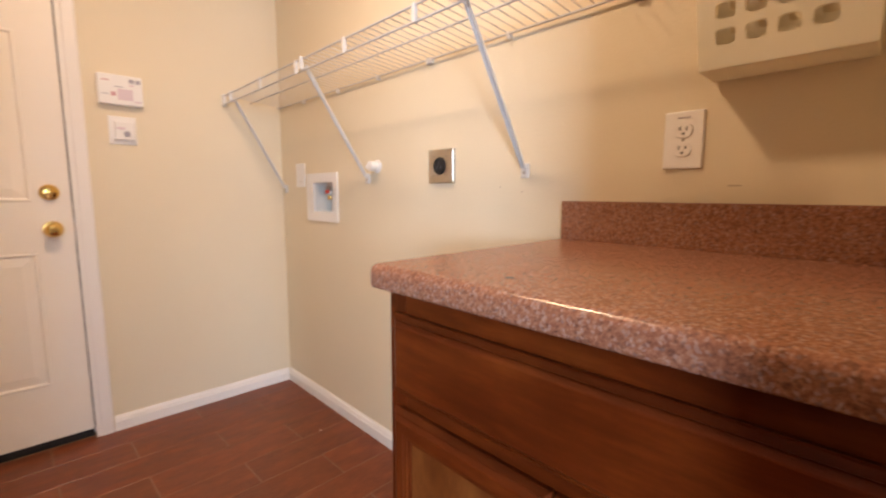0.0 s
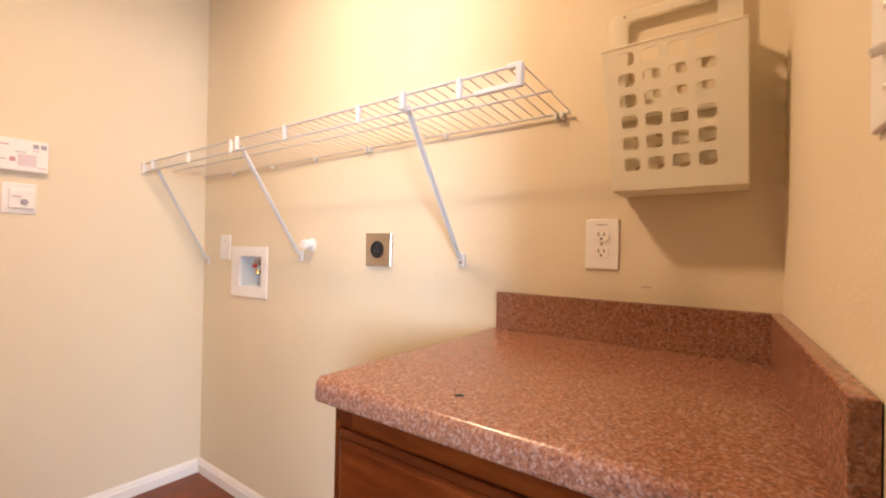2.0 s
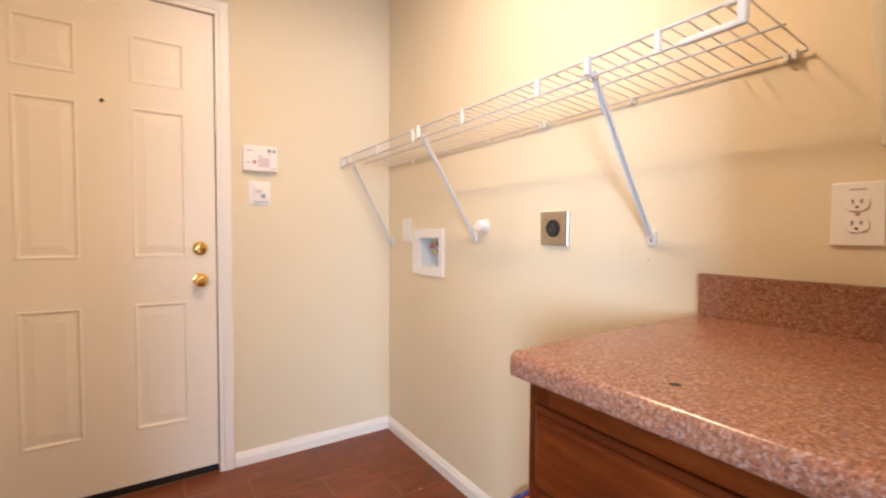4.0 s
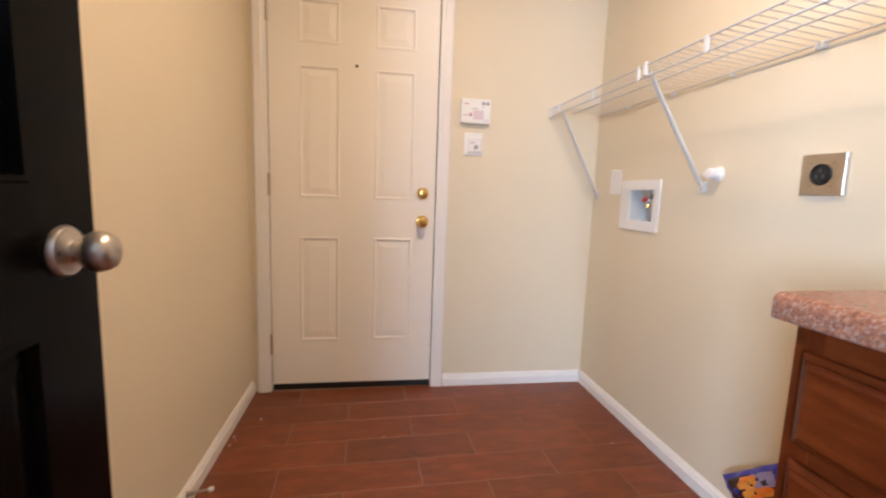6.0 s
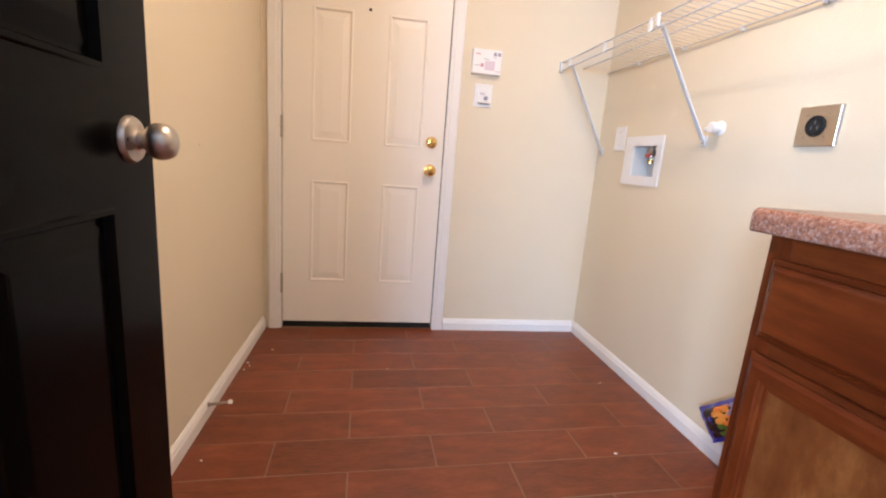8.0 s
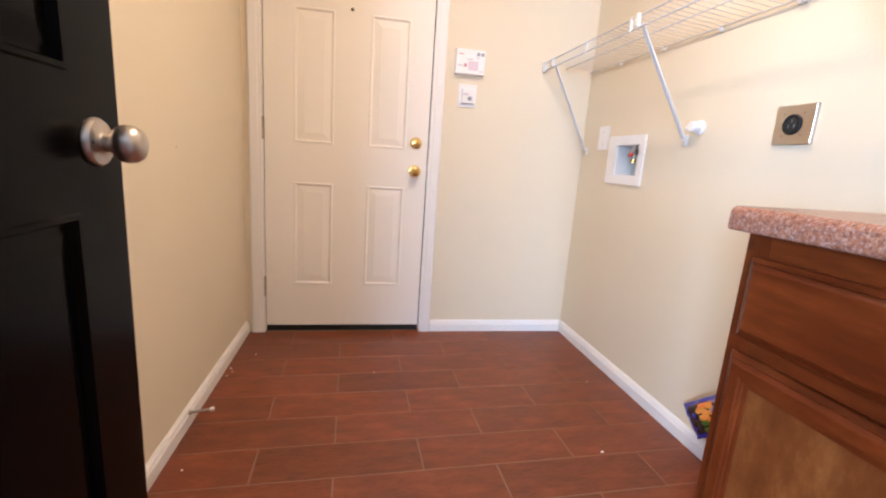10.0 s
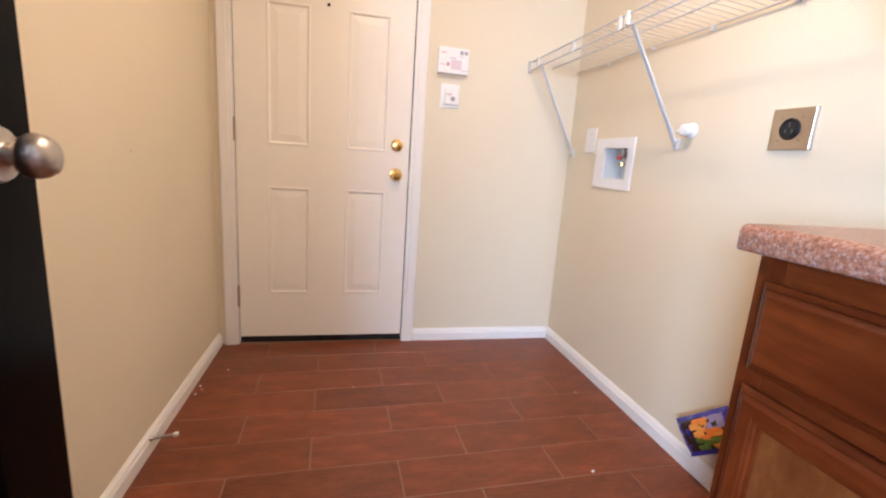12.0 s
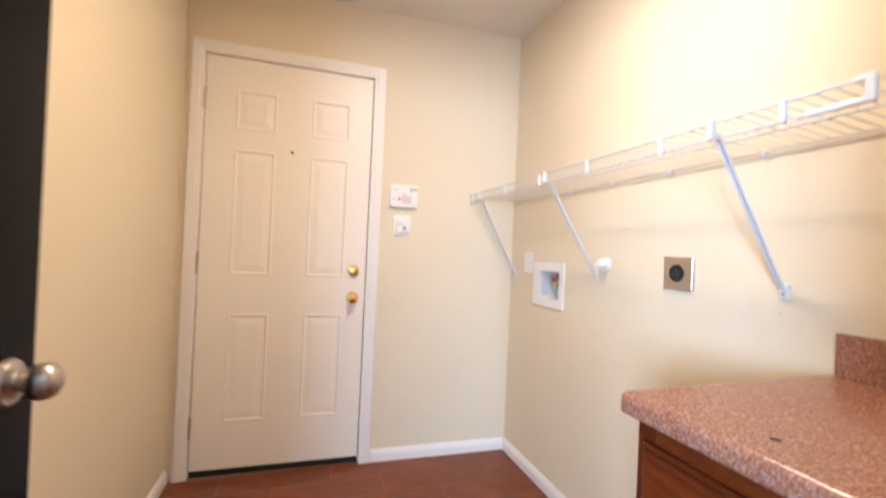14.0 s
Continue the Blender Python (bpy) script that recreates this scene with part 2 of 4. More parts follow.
def wall_mesh(us, vs, holes, thick, m):
    """A wall in its own plane (u along, v up, thickness away from the face at 0), with openings through it."""
    bm = bmesh.new()
    us, vs = sorted(us), sorted(vs)

    def solid(i, j):
        if i < 0 or j < 0 or i >= len(us) - 1 or j >= len(vs) - 1:
            return False
        u, v = (us[i] + us[i + 1]) / 2, (vs[j] + vs[j + 1]) / 2
        return not any(h[0] < u < h[1] and h[2] < v < h[3] for h in holes)

    cache = {}

    def vert(u, v, w):
        if (u, v, w) not in cache:
            cache[(u, v, w)] = bm.verts.new(m @ Vector((u, w, v)))
        return cache[(u, v, w)]

    for i in range(len(us) - 1):
        for j in range(len(vs) - 1):
            if not solid(i, j):
                continue
            a, c, d, e = us[i], us[i + 1], vs[j], vs[j + 1]
            for w in (0, thick):
                bm.faces.new((vert(a, d, w), vert(c, d, w), vert(c, e, w), vert(a, e, w)))
            for di, dj, p, q in ((-1, 0, (a, d), (a, e)), (1, 0, (c, d), (c, e)), (0, -1, (a, d), (c, d)), (0, 1, (a, e), (c, e))):
                if not solid(i + di, j + dj):
                    bm.faces.new((vert(*p, 0), vert(*q, 0), vert(*q, thick), vert(*p, thick)))
    return bm


def profile_run(profile, a, c, out):
    """A moulding: a profile of (depth, height) pairs drawn along the floor from a to c; out points into the room."""
    bm = bmesh.new()
    a, c, out = Vector(a), Vector(c), Vector(out)
    rows = [[bm.verts.new(p + out * d + Vector((0, 0, h))) for d, h in profile] for p in (a, c)]
    n = len(profile)
    for k in range(n):
        bm.faces.new((rows[0][k], rows[0][(k + 1) % n], rows[1][(k + 1) % n], rows[1][k]))
    bm.faces.new(rows[0][::-1])
    bm.faces.new(rows[1])
    return bm


# ---- plan ----
XR, XL, YF, ZC = 1.270, -0.497, 2.488, 2.445     # shelf wall, left wall, outer-door wall, ceiling


def y_near(x):
    """The doorway wall's face, a little out of square."""
    return 0.152 + 0.075 * (x - 0.686)


NEAR = pose(0, y_near(0), 0, 0, 0, math.degrees(math.atan(0.075)))

# right-hand wall with the recess of the washer box and the dryer duct
BOX_Y0, BOX_Y1, BOX_Z0, BOX_Z1 = 1.955, 2.141, 0.941, 1.085
m = Matrix(((0, 1, 0, XR), (1, 0, 0, 0), (0, 0, 1, 0), (0, 0, 0, 1)))
structure("wall_east", wall_mesh((-0.05, BOX_Y0, BOX_Y1, YF + 0.15), (0, BOX_Z0, BOX_Z1, ZC), [(BOX_Y0, BOX_Y1, BOX_Z0, BOX_Z1)], 0.13, m), M_WALL, "beige painted wall with a light orange-peel texture")
# wall with the outer door
D0, D1, DH = -0.406, 0.410, 2.072
m = Matrix(((1, 0, 0, 0), (0, 1, 0, YF), (0, 0, 1, 0), (0, 0, 0, 1)))
structure("wall_north", wall_mesh((XL - 0.12, D0 - 0.02, D1 + 0.02, XR), (0, DH + 0.02, ZC), [(D0 - 0.02, D1 + 0.02, -1, DH + 0.02)], 0.15, m), M_WALL, "beige painted wall round the outer door")
structure("wall_west", box((XL - 0.12, -0.05, 0), (XL, YF, ZC)), M_WALL, "plain beige painted wall")
# doorway wall
P0, P1, PH = -0.302, 0.490, 2.05
structure("wall_south", wall_mesh((-3.2, P0, P1, 1.60), (0, PH, ZC), [(P0, P1, -1, PH)], -0.12, NEAR), M_WALL, "beige painted wall with an open doorway")
structure("ceiling", box((XL - 0.12, -0.2, ZC), (XR + 0.13, YF + 0.15, ZC + 0.1)), M_CEIL, "flat off-white painted ceiling")
floor = structure("floor", box((XL - 0.12, -0.25, -0.08), (XR + 0.13, YF + 0.15, -0.0012)), M_GROUT, "red-brown wood-look tile floor with pale grout")

# unseen room behind the doorway, closed all round, walls dark to hold down bounce, with the window that lights the
# shelf wall
structure("floor_hall", box((-3.3, -4.6, -0.08), (1.7, -0.25, -0.002)), M_TILE, "red-brown floor of the next room")
structure("ceiling_hall", box((-3.3, -4.6, ZC), (1.7, -0.2, ZC + 0.1)), M_CEIL, "off-white ceiling of the next room")
m = Matrix(((0, -1, 0, -3.12), (1, 0, 0, 0), (0, 0, 1, 0), (0, 0, 0, 1)))
structure("wall_hall_west", wall_mesh((-4.6, -3.7, -2.5, 0.0), (0, 0.7, 2.2, ZC), [(-3.7, -2.5, 0.7, 2.2)], 0.15, m), M_HALL, "unseen wall with a wide window, darkened to cut bounced light")
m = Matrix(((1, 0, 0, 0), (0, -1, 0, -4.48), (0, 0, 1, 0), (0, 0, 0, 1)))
structure("wall_hall_south", wall_mesh((-3.12, -2.6, -0.8, 1.6), (0, 0.7, 2.2, ZC), [(-2.6, -0.8, 0.7, 2.2)], 0.15, m), M_HALL, "unseen wall with a wide window, darkened to cut bounced light")
structure("wall_hall_east", box((1.6, -4.6, 0), (1.72, 0.1, ZC)), M_HALL, "unseen plain wall of the next room, darkened to cut bounced light")
win = thing("window_1", "white framed window in the next room", "window")
win["kind"] = "structure"
win2 = thing("window_2", "white framed window in the next room", "window")
win2["kind"] = "structure"
bm = bmesh.new()
for lo, hi in (((-2.6, -4.56, 0.7), (-2.54, -4.5, 2.2)), ((-0.86, -4.56, 0.7), (-0.8, -4.5, 2.2)), ((-2.54, -4.56, 0.7), (-0.86, -4.5, 0.76)), ((-2.54, -4.56, 2.14), (-0.86, -4.5, 2.2)), ((-1.725, -4.56, 0.76), (-1.675, -4.5, 2.14))):
    add_box(bm, lo, hi)
part("window_frame", bm, M_TRIM, win2)
for x0, x1 in ((-2.54, -1.725), (-1.675, -0.86)):
    pane = part("pane", box((x0, -4.538, 0.76), (x1, -4.532, 2.14)), M_GLASS, win2)
    pane.visible_shadow = False
bm = bmesh.new()
for lo, hi in (((-3.2, -3.7, 0.7), (-3.14, -3.64, 2.2)), ((-3.2, -2.56, 0.7), (-3.14, -2.5, 2.2)), ((-3.2, -3.64, 0.7), (-3.14, -2.56, 0.76)), ((-3.2, -3.64, 2.14), (-3.14, -2.56, 2.2)), ((-3.2, -3.64, 1.425), (-3.14, -2.56, 1.475))):
    add_box(bm, lo, hi)
part("window_frame", bm, M_TRIM, win)
for z0, z1 in ((0.76, 1.425), (1.475, 2.14)):
    pane = part("pane", box((-3.178, -3.64, z0), (-3.172, -2.56, z1)), M_GLASS, win)
    pane.visible_shadow = False

# baseboards
BASE = [(0.0, 0.0), (0.014, 0.0), (0.014, 0.040), (0.0125, 0.044), (0.0105, 0.047), (0.0095, 0.053), (0.007, 0.058), (0.004, 0.061), (0.0035, 0.065), (0.0, 0.066)]
structure("baseboard_east", profile_run(BASE, (XR, 0.80, 0), (XR, YF, 0), (-1, 0, 0)), M_TRIM, "white moulded baseboard")
structure("baseboard_north", profile_run(BASE, (0.474, YF, 0), (XR - 0.013, YF, 0), (0, -1, 0)), M_TRIM, "white moulded baseboard")
structure("baseboard_west", profile_run(BASE, (XL, 0.12, 0), (XL, YF - 0.017, 0), (1, 0, 0)), M_TRIM, "white moulded baseboard")


def casing(name, x0, x1, top, width, place, label):
    """Door casing of two legs and a head, mitred, with an eased and stepped face."""
    bm = bmesh.new()
    prof = [(0.0, 0.0), (0.0, 0.010), (0.004, 0.013), (0.016, 0.0135), (0.022, 0.0165), (width - 0.008, 0.0165), (width, 0.012), (width, 0.0)]
    paths = []
    for s, d in prof:
        paths.append([(x0 - s, 0), (x0 - s, top + s), (x1 + s, top + s), (x1 + s, 0)])
    rows = [[bm.verts.new(place @ Vector((x, -prof[i][1], z))) for x, z in p] for i, p in enumerate(paths)]
    for i in range(len(rows) - 1):
        for k in range(3):
            bm.faces.new((rows[i][k], rows[i + 1][k], rows[i + 1][k + 1], rows[i][k + 1]))
    for k in (0, 3):
        bm.faces.new([r[k] for r in rows])
    return structure(name, bm, M_TRIM, label)


casing("trim_outer_door", D0 - 0.002, D1 - 0.002, DH - 0.002, 0.062, pose(0, YF, 0), "white painted casing round the outer door")
bm = bmesh.new()
for lo, hi in (((D0 - 0.02, YF, 0), (D0, YF + 0.15, DH)), ((D1, YF, 0), (D1 + 0.02, YF + 0.15, DH)), ((D0 - 0.02, YF, DH), (D1 + 0.02, YF + 0.15, DH + 0.02)),
               ((D0, YF + 0.048, 0), (D0 + 0.012, YF + 0.15, DH)), ((D1 - 0.012, YF + 0.048, 0), (D1, YF + 0.15, DH)), ((D0 + 0.012, YF + 0.048, DH - 0.012), (D1 - 0.012, YF + 0.15, DH))):
    add_box(bm, lo, hi)
structure("trim_outer_jamb", bm, M_TRIM, "white door jamb with stops")
structure("trim_threshold", box((D0, YF + 0.05, 0), (D1, YF + 0.15, 0.012)), M_HINGE, "metal threshold")
structure("wall_outside_door", box((D0 - 0.02, YF + 0.15, 0), (D1 + 0.02, YF + 0.2, DH + 0.02)), M_WALL, "plain closing wall behind the outer door")
casing("trim_doorway", P0, P1, PH, 0.058, NEAR, "white painted casing round the open doorway")
bm = bmesh.new()
for lo, hi in (((P0, -0.12, 0), (P0 + 0.004, 0, PH)), ((P1 - 0.004, -0.12, 0), (P1, 0, PH)), ((P0 + 0.004, -0.12, PH - 0.004), (P1 - 0.004, 0, PH))):
    add_box(bm, lo, hi)
jamb = structure("trim_doorway_jamb", bm, M_TRIM, "white doorway lining")
jamb.matrix_world = NEAR


# ---- doors ----
def panelled_door(name, label, w, h, t, panels, mat, place, depth=0.007):
    """A moulded panel door: face towards -y, origin at its lower left corner, each panel a part in an opening of the slab."""
    d = thing(name, label, "door", place)
    us, vs = {0, w}, {0, h}
    for a, c, e, f in panels:
        us |= {a, c}
        vs |= {e, f}
    bm = bmesh.new()
    us, vs = sorted(us), sorted(vs)
    g = {(u, v): bm.verts.new((u, 0, v)) for u in us for v in vs}
    for i in range(len(us) - 1):
        for j in range(len(vs) - 1):
            u, v = (us[i] + us[i + 1]) / 2, (vs[j] + vs[j + 1]) / 2
            if not any(p[0] < u < p[1] and p[2] < v < p[3] for p in panels):
                bm.faces.new((g[us[i], vs[j]], g[us[i + 1], vs[j]], g[us[i + 1], vs[j + 1]], g[us[i], vs[j + 1]]))
    back = {(u, v): bm.verts.new((u, t, v)) for u in (0, w) for v in (0, h)}
    bm.faces.new([back[k] for k in ((0, 0), (0, h), (w, h), (w, 0))])
    for line, ends in (([(u, 0) for u in us], ((0, 0), (w, 0))), ([(u, h) for u in us], ((0, h), (w, h))), ([(0, v) for v in vs], ((0, 0), (0, h))), ([(w, v) for v in vs], ((w, 0), (w, h)))):
        bm.faces.new([g[k] for k in line] + [back[ends[1]], back[ends[0]]])
    part("slab", bm, mat, d)
    steps = [(0.0, 0.0), (0.003, -0.0025), (0.009, -0.0025), (0.014, depth), (0.020, depth), (0.044, 0.0015), (0.048, 0.0005)]
    for a, c, e, f in panels:
        bm = bmesh.new()
        rings = [[bm.verts.new((x, y, z)) for x, z in ((a + s, e + s), (c - s, e + s), (c - s, f - s), (a + s, f - s))] for s, y in steps]
        for r0, r1 in zip(rings, rings[1:]):
            for k in range(4):
                bm.faces.new((r0[k], r0[(k + 1) % 4], r1[(k + 1) % 4], r1[k]))
        bm.faces.new(rings[-1])
        part("panel", bm, mat, d)
    return d


dw = D1 - D0 - 0.010
ox = D0 + 0.004
outer = panelled_door("door_1", "closed off-white six-panel door with brass knob and deadbolt", dw, 2.030, 0.044,
                      [(a - ox, c - ox, e - 0.036, f - 0.036) for a, c in ((-0.264, -0.073), (0.097, 0.290)) for e, f in ((0.264, 0.799), (0.994, 1.616), (1.716, 1.912))], M_DOOR, pose(ox, YF + 0.003, 0.036), 0.005)
outer["kind"] = "structure"
part("door_sweep", box((0.0, 0.006, -0.034), (dw, 0.040, -0.001), 0.002), M_RUBBER, outer, "black rubber sweep")
KNOB = [(0.001, 0), (0.032, 0), (0.032, 0.004), (0.028, 0.009), (0.014, 0.011), (0.011, 0.016), (0.011, 0.026), (0.016, 0.031), (0.025, 0.037), (0.0275, 0.046), (0.026, 0.054), (0.019, 0.060), (0.010, 0.0615), (0.009, 0.0600), (0.004, 0.0600), (0.0005, 0.0600)]
part("knob", lathe(KNOB, (0, -1, 0), (0.341 - ox, 0, 0.888 - 0.036)), M_BRASS, outer, "polished brass knob", True)
bolt = part("deadbolt", lathe([(0.001, 0), (0.031, 0), (0.031, 0.005), (0.027, 0.012), (0.018, 0.015), (0.001, 0.0155)], (0, -1, 0), (0.341 - ox, 0, 1.031 - 0.036)), M_BRASS, outer, "polished brass deadbolt", True)
part("thumb_turn", box((0.333 - ox, -0.034, 1.011 - 0.036), (0.349 - ox, -0.013, 1.051 - 0.036), 0.005, 3), M_BRASS, bolt, "", True)
part("peephole", lathe([(0.001, 0), (0.0075, 0), (0.0075, 0.003), (0.0055, 0.004), (0.005, 0.003), (0.001, 0.003)], (0, -1, 0), (0.005 - ox, 0, 1.627 - 0.036), 16), M_SLOT, outer, "dark peephole")
for z in (0.251, 1.051, 1.851):
    h = part("hinge", lathe([(0.001, 0), (0.0065, 0), (0.0065, 0.106), (0.001, 0.106)], (0, 0, 1), (-0.003, -0.009, z - 0.036 - 0.053), 14), M_HINGE, outer, "dull metal hinge")
    part("hinge_leaf", box((-0.0035, -0.008, z - 0.036 - 0.05), (0.0, 0.03, z - 0.036 + 0.05)), M_HINGE, h)
part("gap_strip", box((dw + 0.0002, 0.004, 0.0), (dw + 0.0058, 0.030, 2.030)), M_RUBBER, outer, "dark strip set in the gap beside the door")
# added strip stands in for the dark shade of the hinge-side gap
part("gap_strip", box((-0.0038, 0.012, 0.0), (-0.0002, 0.030, 2.030)), M_RUBBER, outer, "dark strip set in the gap beside the door")
part("strike_plate", box((dw + 0.001, -0.001, 0.80), (dw + 0.0035, 0.03, 0.88)), M_HINGE, outer)

# black door, standing open into the room
BW = 0.79
edge, turn = Vector((-0.2945, 0.953, 0)), 0.4
face = Matrix.Translation(edge) @ pose(0, 0, 0.012, 0, 0, 90 + turn) @ Matrix.Translation((-BW, 0, 0))
black = panelled_door("door_2", "glossy black six-panel interior door standing open", BW, 2.03, 0.035,
                      [(a, c, e, f) for a, c in ((0.113, 0.350), (0.440, 0.677)) for e, f in ((0.20, 0.843), (1.021, 1.60), (1.69, 1.90))], M_BLACK, face, 0.010)
black["kind"] = "structure"
BKNOB = [(0.001, 0), (0.034, 0), (0.034, 0.003), (0.031, 0.008), (0.016, 0.010), (0.0130, 0.013), (0.0125, 0.019), (0.015, 0.023), (0.0222, 0.028), (0.0262, 0.035), (0.0270, 0.042), (0.0252, 0.051), (0.0205, 0.058), (0.012, 0.0625), (0.001, 0.064)]
part("knob", lathe(BKNOB, (0, -1, 0), (BW - 0.064, 0, 0.9355)), M_NICKEL, black, "satin nickel knob", True)
part("knob", lathe(BKNOB, (0, 1, 0), (BW - 0.064, 0.035, 0.9355)), M_NICKEL, black, "satin nickel knob", True)
part("release_hole", lathe([(0.0005, 0), (0.0035, 0), (0.0035, 0.0006), (0.0005, 0.0006)], (0, -1, 0), (BW - 0.086, -0.0085, 0.9355), 12), M_SLOT, black)
part("latch_plate", box((BW, 0.006, 0.907), (BW + 0.001, 0.029, 0.964)), M_NICKEL, black)
for z in (0.2, 1.0, 1.82):
    part("hinge", lathe([(0.001, 0), (0.006, 0), (0.006, 0.09), (0.001, 0.09)], (0, 0, 1), (-0.004, 0.040, z), 12), M_NICKEL, black)

# ---- worktop and cabinet ----
CX, CZ = 0.660, 0.917


def y_end(x):
    return 0.790 + 0.022 * (x - CX)


ctr = thing("worktop", "speckled red-brown laminate worktop with rounded front edge and splashbacks", "worktop")
# slab with a rolled front edge, drawn from the wall at the back to the front lip
prof = [(XR - 0.001, 0.882), (XR - 0.001, CZ)]
for k in range(7):
    a = math.pi / 2 * k / 6
    prof.append((CX + 0.014 - 0.014 * math.sin(a), CZ - 0.014 + 0.014 * math.cos(a)))
for k in range(4):
    a = math.pi / 2 * k / 3
    prof.append((CX + 0.006 - 0.006 * math.cos(a), 0.878 + 0.006 - 0.006 * math.sin(a)))
prof += [(CX + 0.022, 0.878), (CX + 0.022, 0.882)]
bm = bmesh.new()
ends = [[bm.verts.new((x, f(x), z)) for x, z in prof] for f in (y_end, y_near)]
n = len(prof)
for k in range(n):
    bm.faces.new((ends[0][k], ends[0][(k + 1) % n], ends[1][(k + 1) % n], ends[1][k]))
bm.faces.new(ends[0][::-1])
bm.faces.new(ends[1])
part("slab", bm, M_LAM, ctr, "", True)
part("backsplash", prism([(XR - 0.021, y_end(XR) - 0.003), (XR - 0.021, y_near(XR) + 0.0195), (XR - 0.001, y_near(XR) + 0.0205), (XR - 0.001, y_end(XR) - 0.003)], CZ, 1.013, 0.001, 2), M_LAM, ctr)
part("side_splash", prism([(CX + 0.026, y_near(CX + 0.026) + 0.021), (CX + 0.026, y_near(CX + 0.026) + 0.001), (XR - 0.001, y_near(XR) + 0.001), (XR - 0.001, y_near(XR) + 0.021)], CZ, 1.013, 0.002, 2), M_LAM, ctr)
tagged(part("chip", lathe([(0.001, 0), (0.0075, 0), (0.006, 0.0005), (0.001, 0.0006)], (0, 0, 1), (0.733, 0.567, CZ), 10), M_SLOT, ctr), "dark scorch mark")

FX = 0.684                                     # face frame
cab = thing("base_cabinet", "red-brown stained wooden base cabinet with a drawer and panelled doors", "cabinet")
y1, y0 = 0.770, y_near(FX) + 0.004
part("carcass", prism([(FX + 0.02, y0), (XR - 0.014, y_near(XR) + 0.004), (XR - 0.014, y1 + 0.03), (FX + 0.02, y1 - 0.001)], 0.10, 0.878), M_WOOD_V, cab)
part("toe_kick", prism([(FX + 0.09, y0), (XR - 0.02, y_near(XR) + 0.004), (XR - 0.02, y1 + 0.02), (FX + 0.09, y1 - 0.005)], 0.0, 0.10), M_WOOD_H, cab)
for a, c in ((y1 - 0.040, y1), (y0, y0 + 0.040)):
    part("stile", box((FX, a, 0.10), (FX + 0.02, c, 0.8815), 0.0012), M_WOOD_V, cab)
for a, c in ((0.815, 0.8815), (0.672, 0.724), (0.10, 0.15)):
    part("rail", box((FX, y0 + 0.040, a), (FX + 0.02, y1 - 0.040, c), 0.0012), M_WOOD_H, cab)


def front(name, ya, yb, za, zb, panel=False):
    """A drawer or door front: stepped ogee edge, and for a door a frame of four with a sunk panel."""
    x = FX - 0.001
    if not panel:
        steps = [(0.0, 0.0), (0.0, -0.006), (0.0015, -0.0080), (0.0085, -0.0125), (0.0092, -0.0112), (0.0100, -0.0130), (0.0160, -0.0182), (0.0180, -0.019)]
        bm = bmesh.new()
        rings = [[bm.verts.new((x + d, yy, zz)) for yy, zz in ((ya + s, za + s), (yb - s, za + s), (yb - s, zb - s), (ya + s, zb - s))] for s, d in steps]
        for r0, r1 in zip(rings, rings[1:]):
            for k in range(4):
                bm.faces.new((r0[k], r0[(k + 1) % 4], r1[(k + 1) % 4], r1[k]))
        bm.faces.new(rings[-1])
        bm.faces.new(rings[0])
        return part(name, bm, M_WOOD_H, cab)
    w = 0.046
    bm = bmesh.new()
    d = part(name, box((x - 0.010, ya + w - 0.006, za + w - 0.006), (x - 0.004, yb - w + 0.006, zb - w + 0.006)), M_WOOD_HAZE, cab, "panelled wooden door")
    # frame members with an outer step and an inner bevel
    out = [(0.0, 0.0), (0.0, -0.006), (0.0015, -0.0080), (0.0085, -0.0125), (0.0092, -0.0112), (0.0100, -0.0130), (0.0160, -0.0182), (0.0180, -0.019), (w - 0.012, -0.019), (w - 0.011, -0.0165), (w - 0.006, -0.0160), (w - 0.005, -0.0135), (w, -0.0130), (w + 0.001, -0.009)]
    corners = [((ya, za), (1, 1)), ((yb, za), (-1, 1)), ((yb, zb), (-1, -1)), ((ya, zb), (1, -1))]
    for k in range(4):
        (p, sp), (q, sq) = corners[k], corners[(k + 1) % 4]
        bm = bmesh.new()
        ra = [bm.verts.new((x + dd, p[0] + s * sp[0], p[1] + s * sp[1])) for s, dd in out]
        rb = [bm.verts.new((x + dd, q[0] + s * sq[0], q[1] + s * sq[1])) for s, dd in out]
        for i in range(len(out) - 1):
            bm.faces.new((ra[i], ra[i + 1], rb[i + 1], rb[i]))
        part("frame_rail" if k % 2 == 0 else "frame_stile", bm, M_WOOD_H if k % 2 == 0 else M_WOOD_V, d)
    return d


front("drawer_front", y0 + 0.020, y1 - 0.020, 0.711, 0.843)
mid = (y0 + y1 - 0.017) / 2
front("cabinet_door", mid + 0.002, y1 - 0.019, 0.125, 0.688, True)
front("cabinet_door", y0 + 0.020, mid - 0.002, 0.125, 0.688, True)

# ---- wire shelf ----
shelf = thing("wire_shelf", "white coated wire wall shelf on three angled braces", "shelf")
SX0, SX1, SY0, SY1 = 0.994, 1.258, 0.612, 2.482
ZB, ZT, ZL = 1.464, 1.487, 1.449             # back rod, front top rod, lip rod


def deck(x):
    return ZB + (ZT - ZB) * (SX1 - x) / (SX1 - SX0)


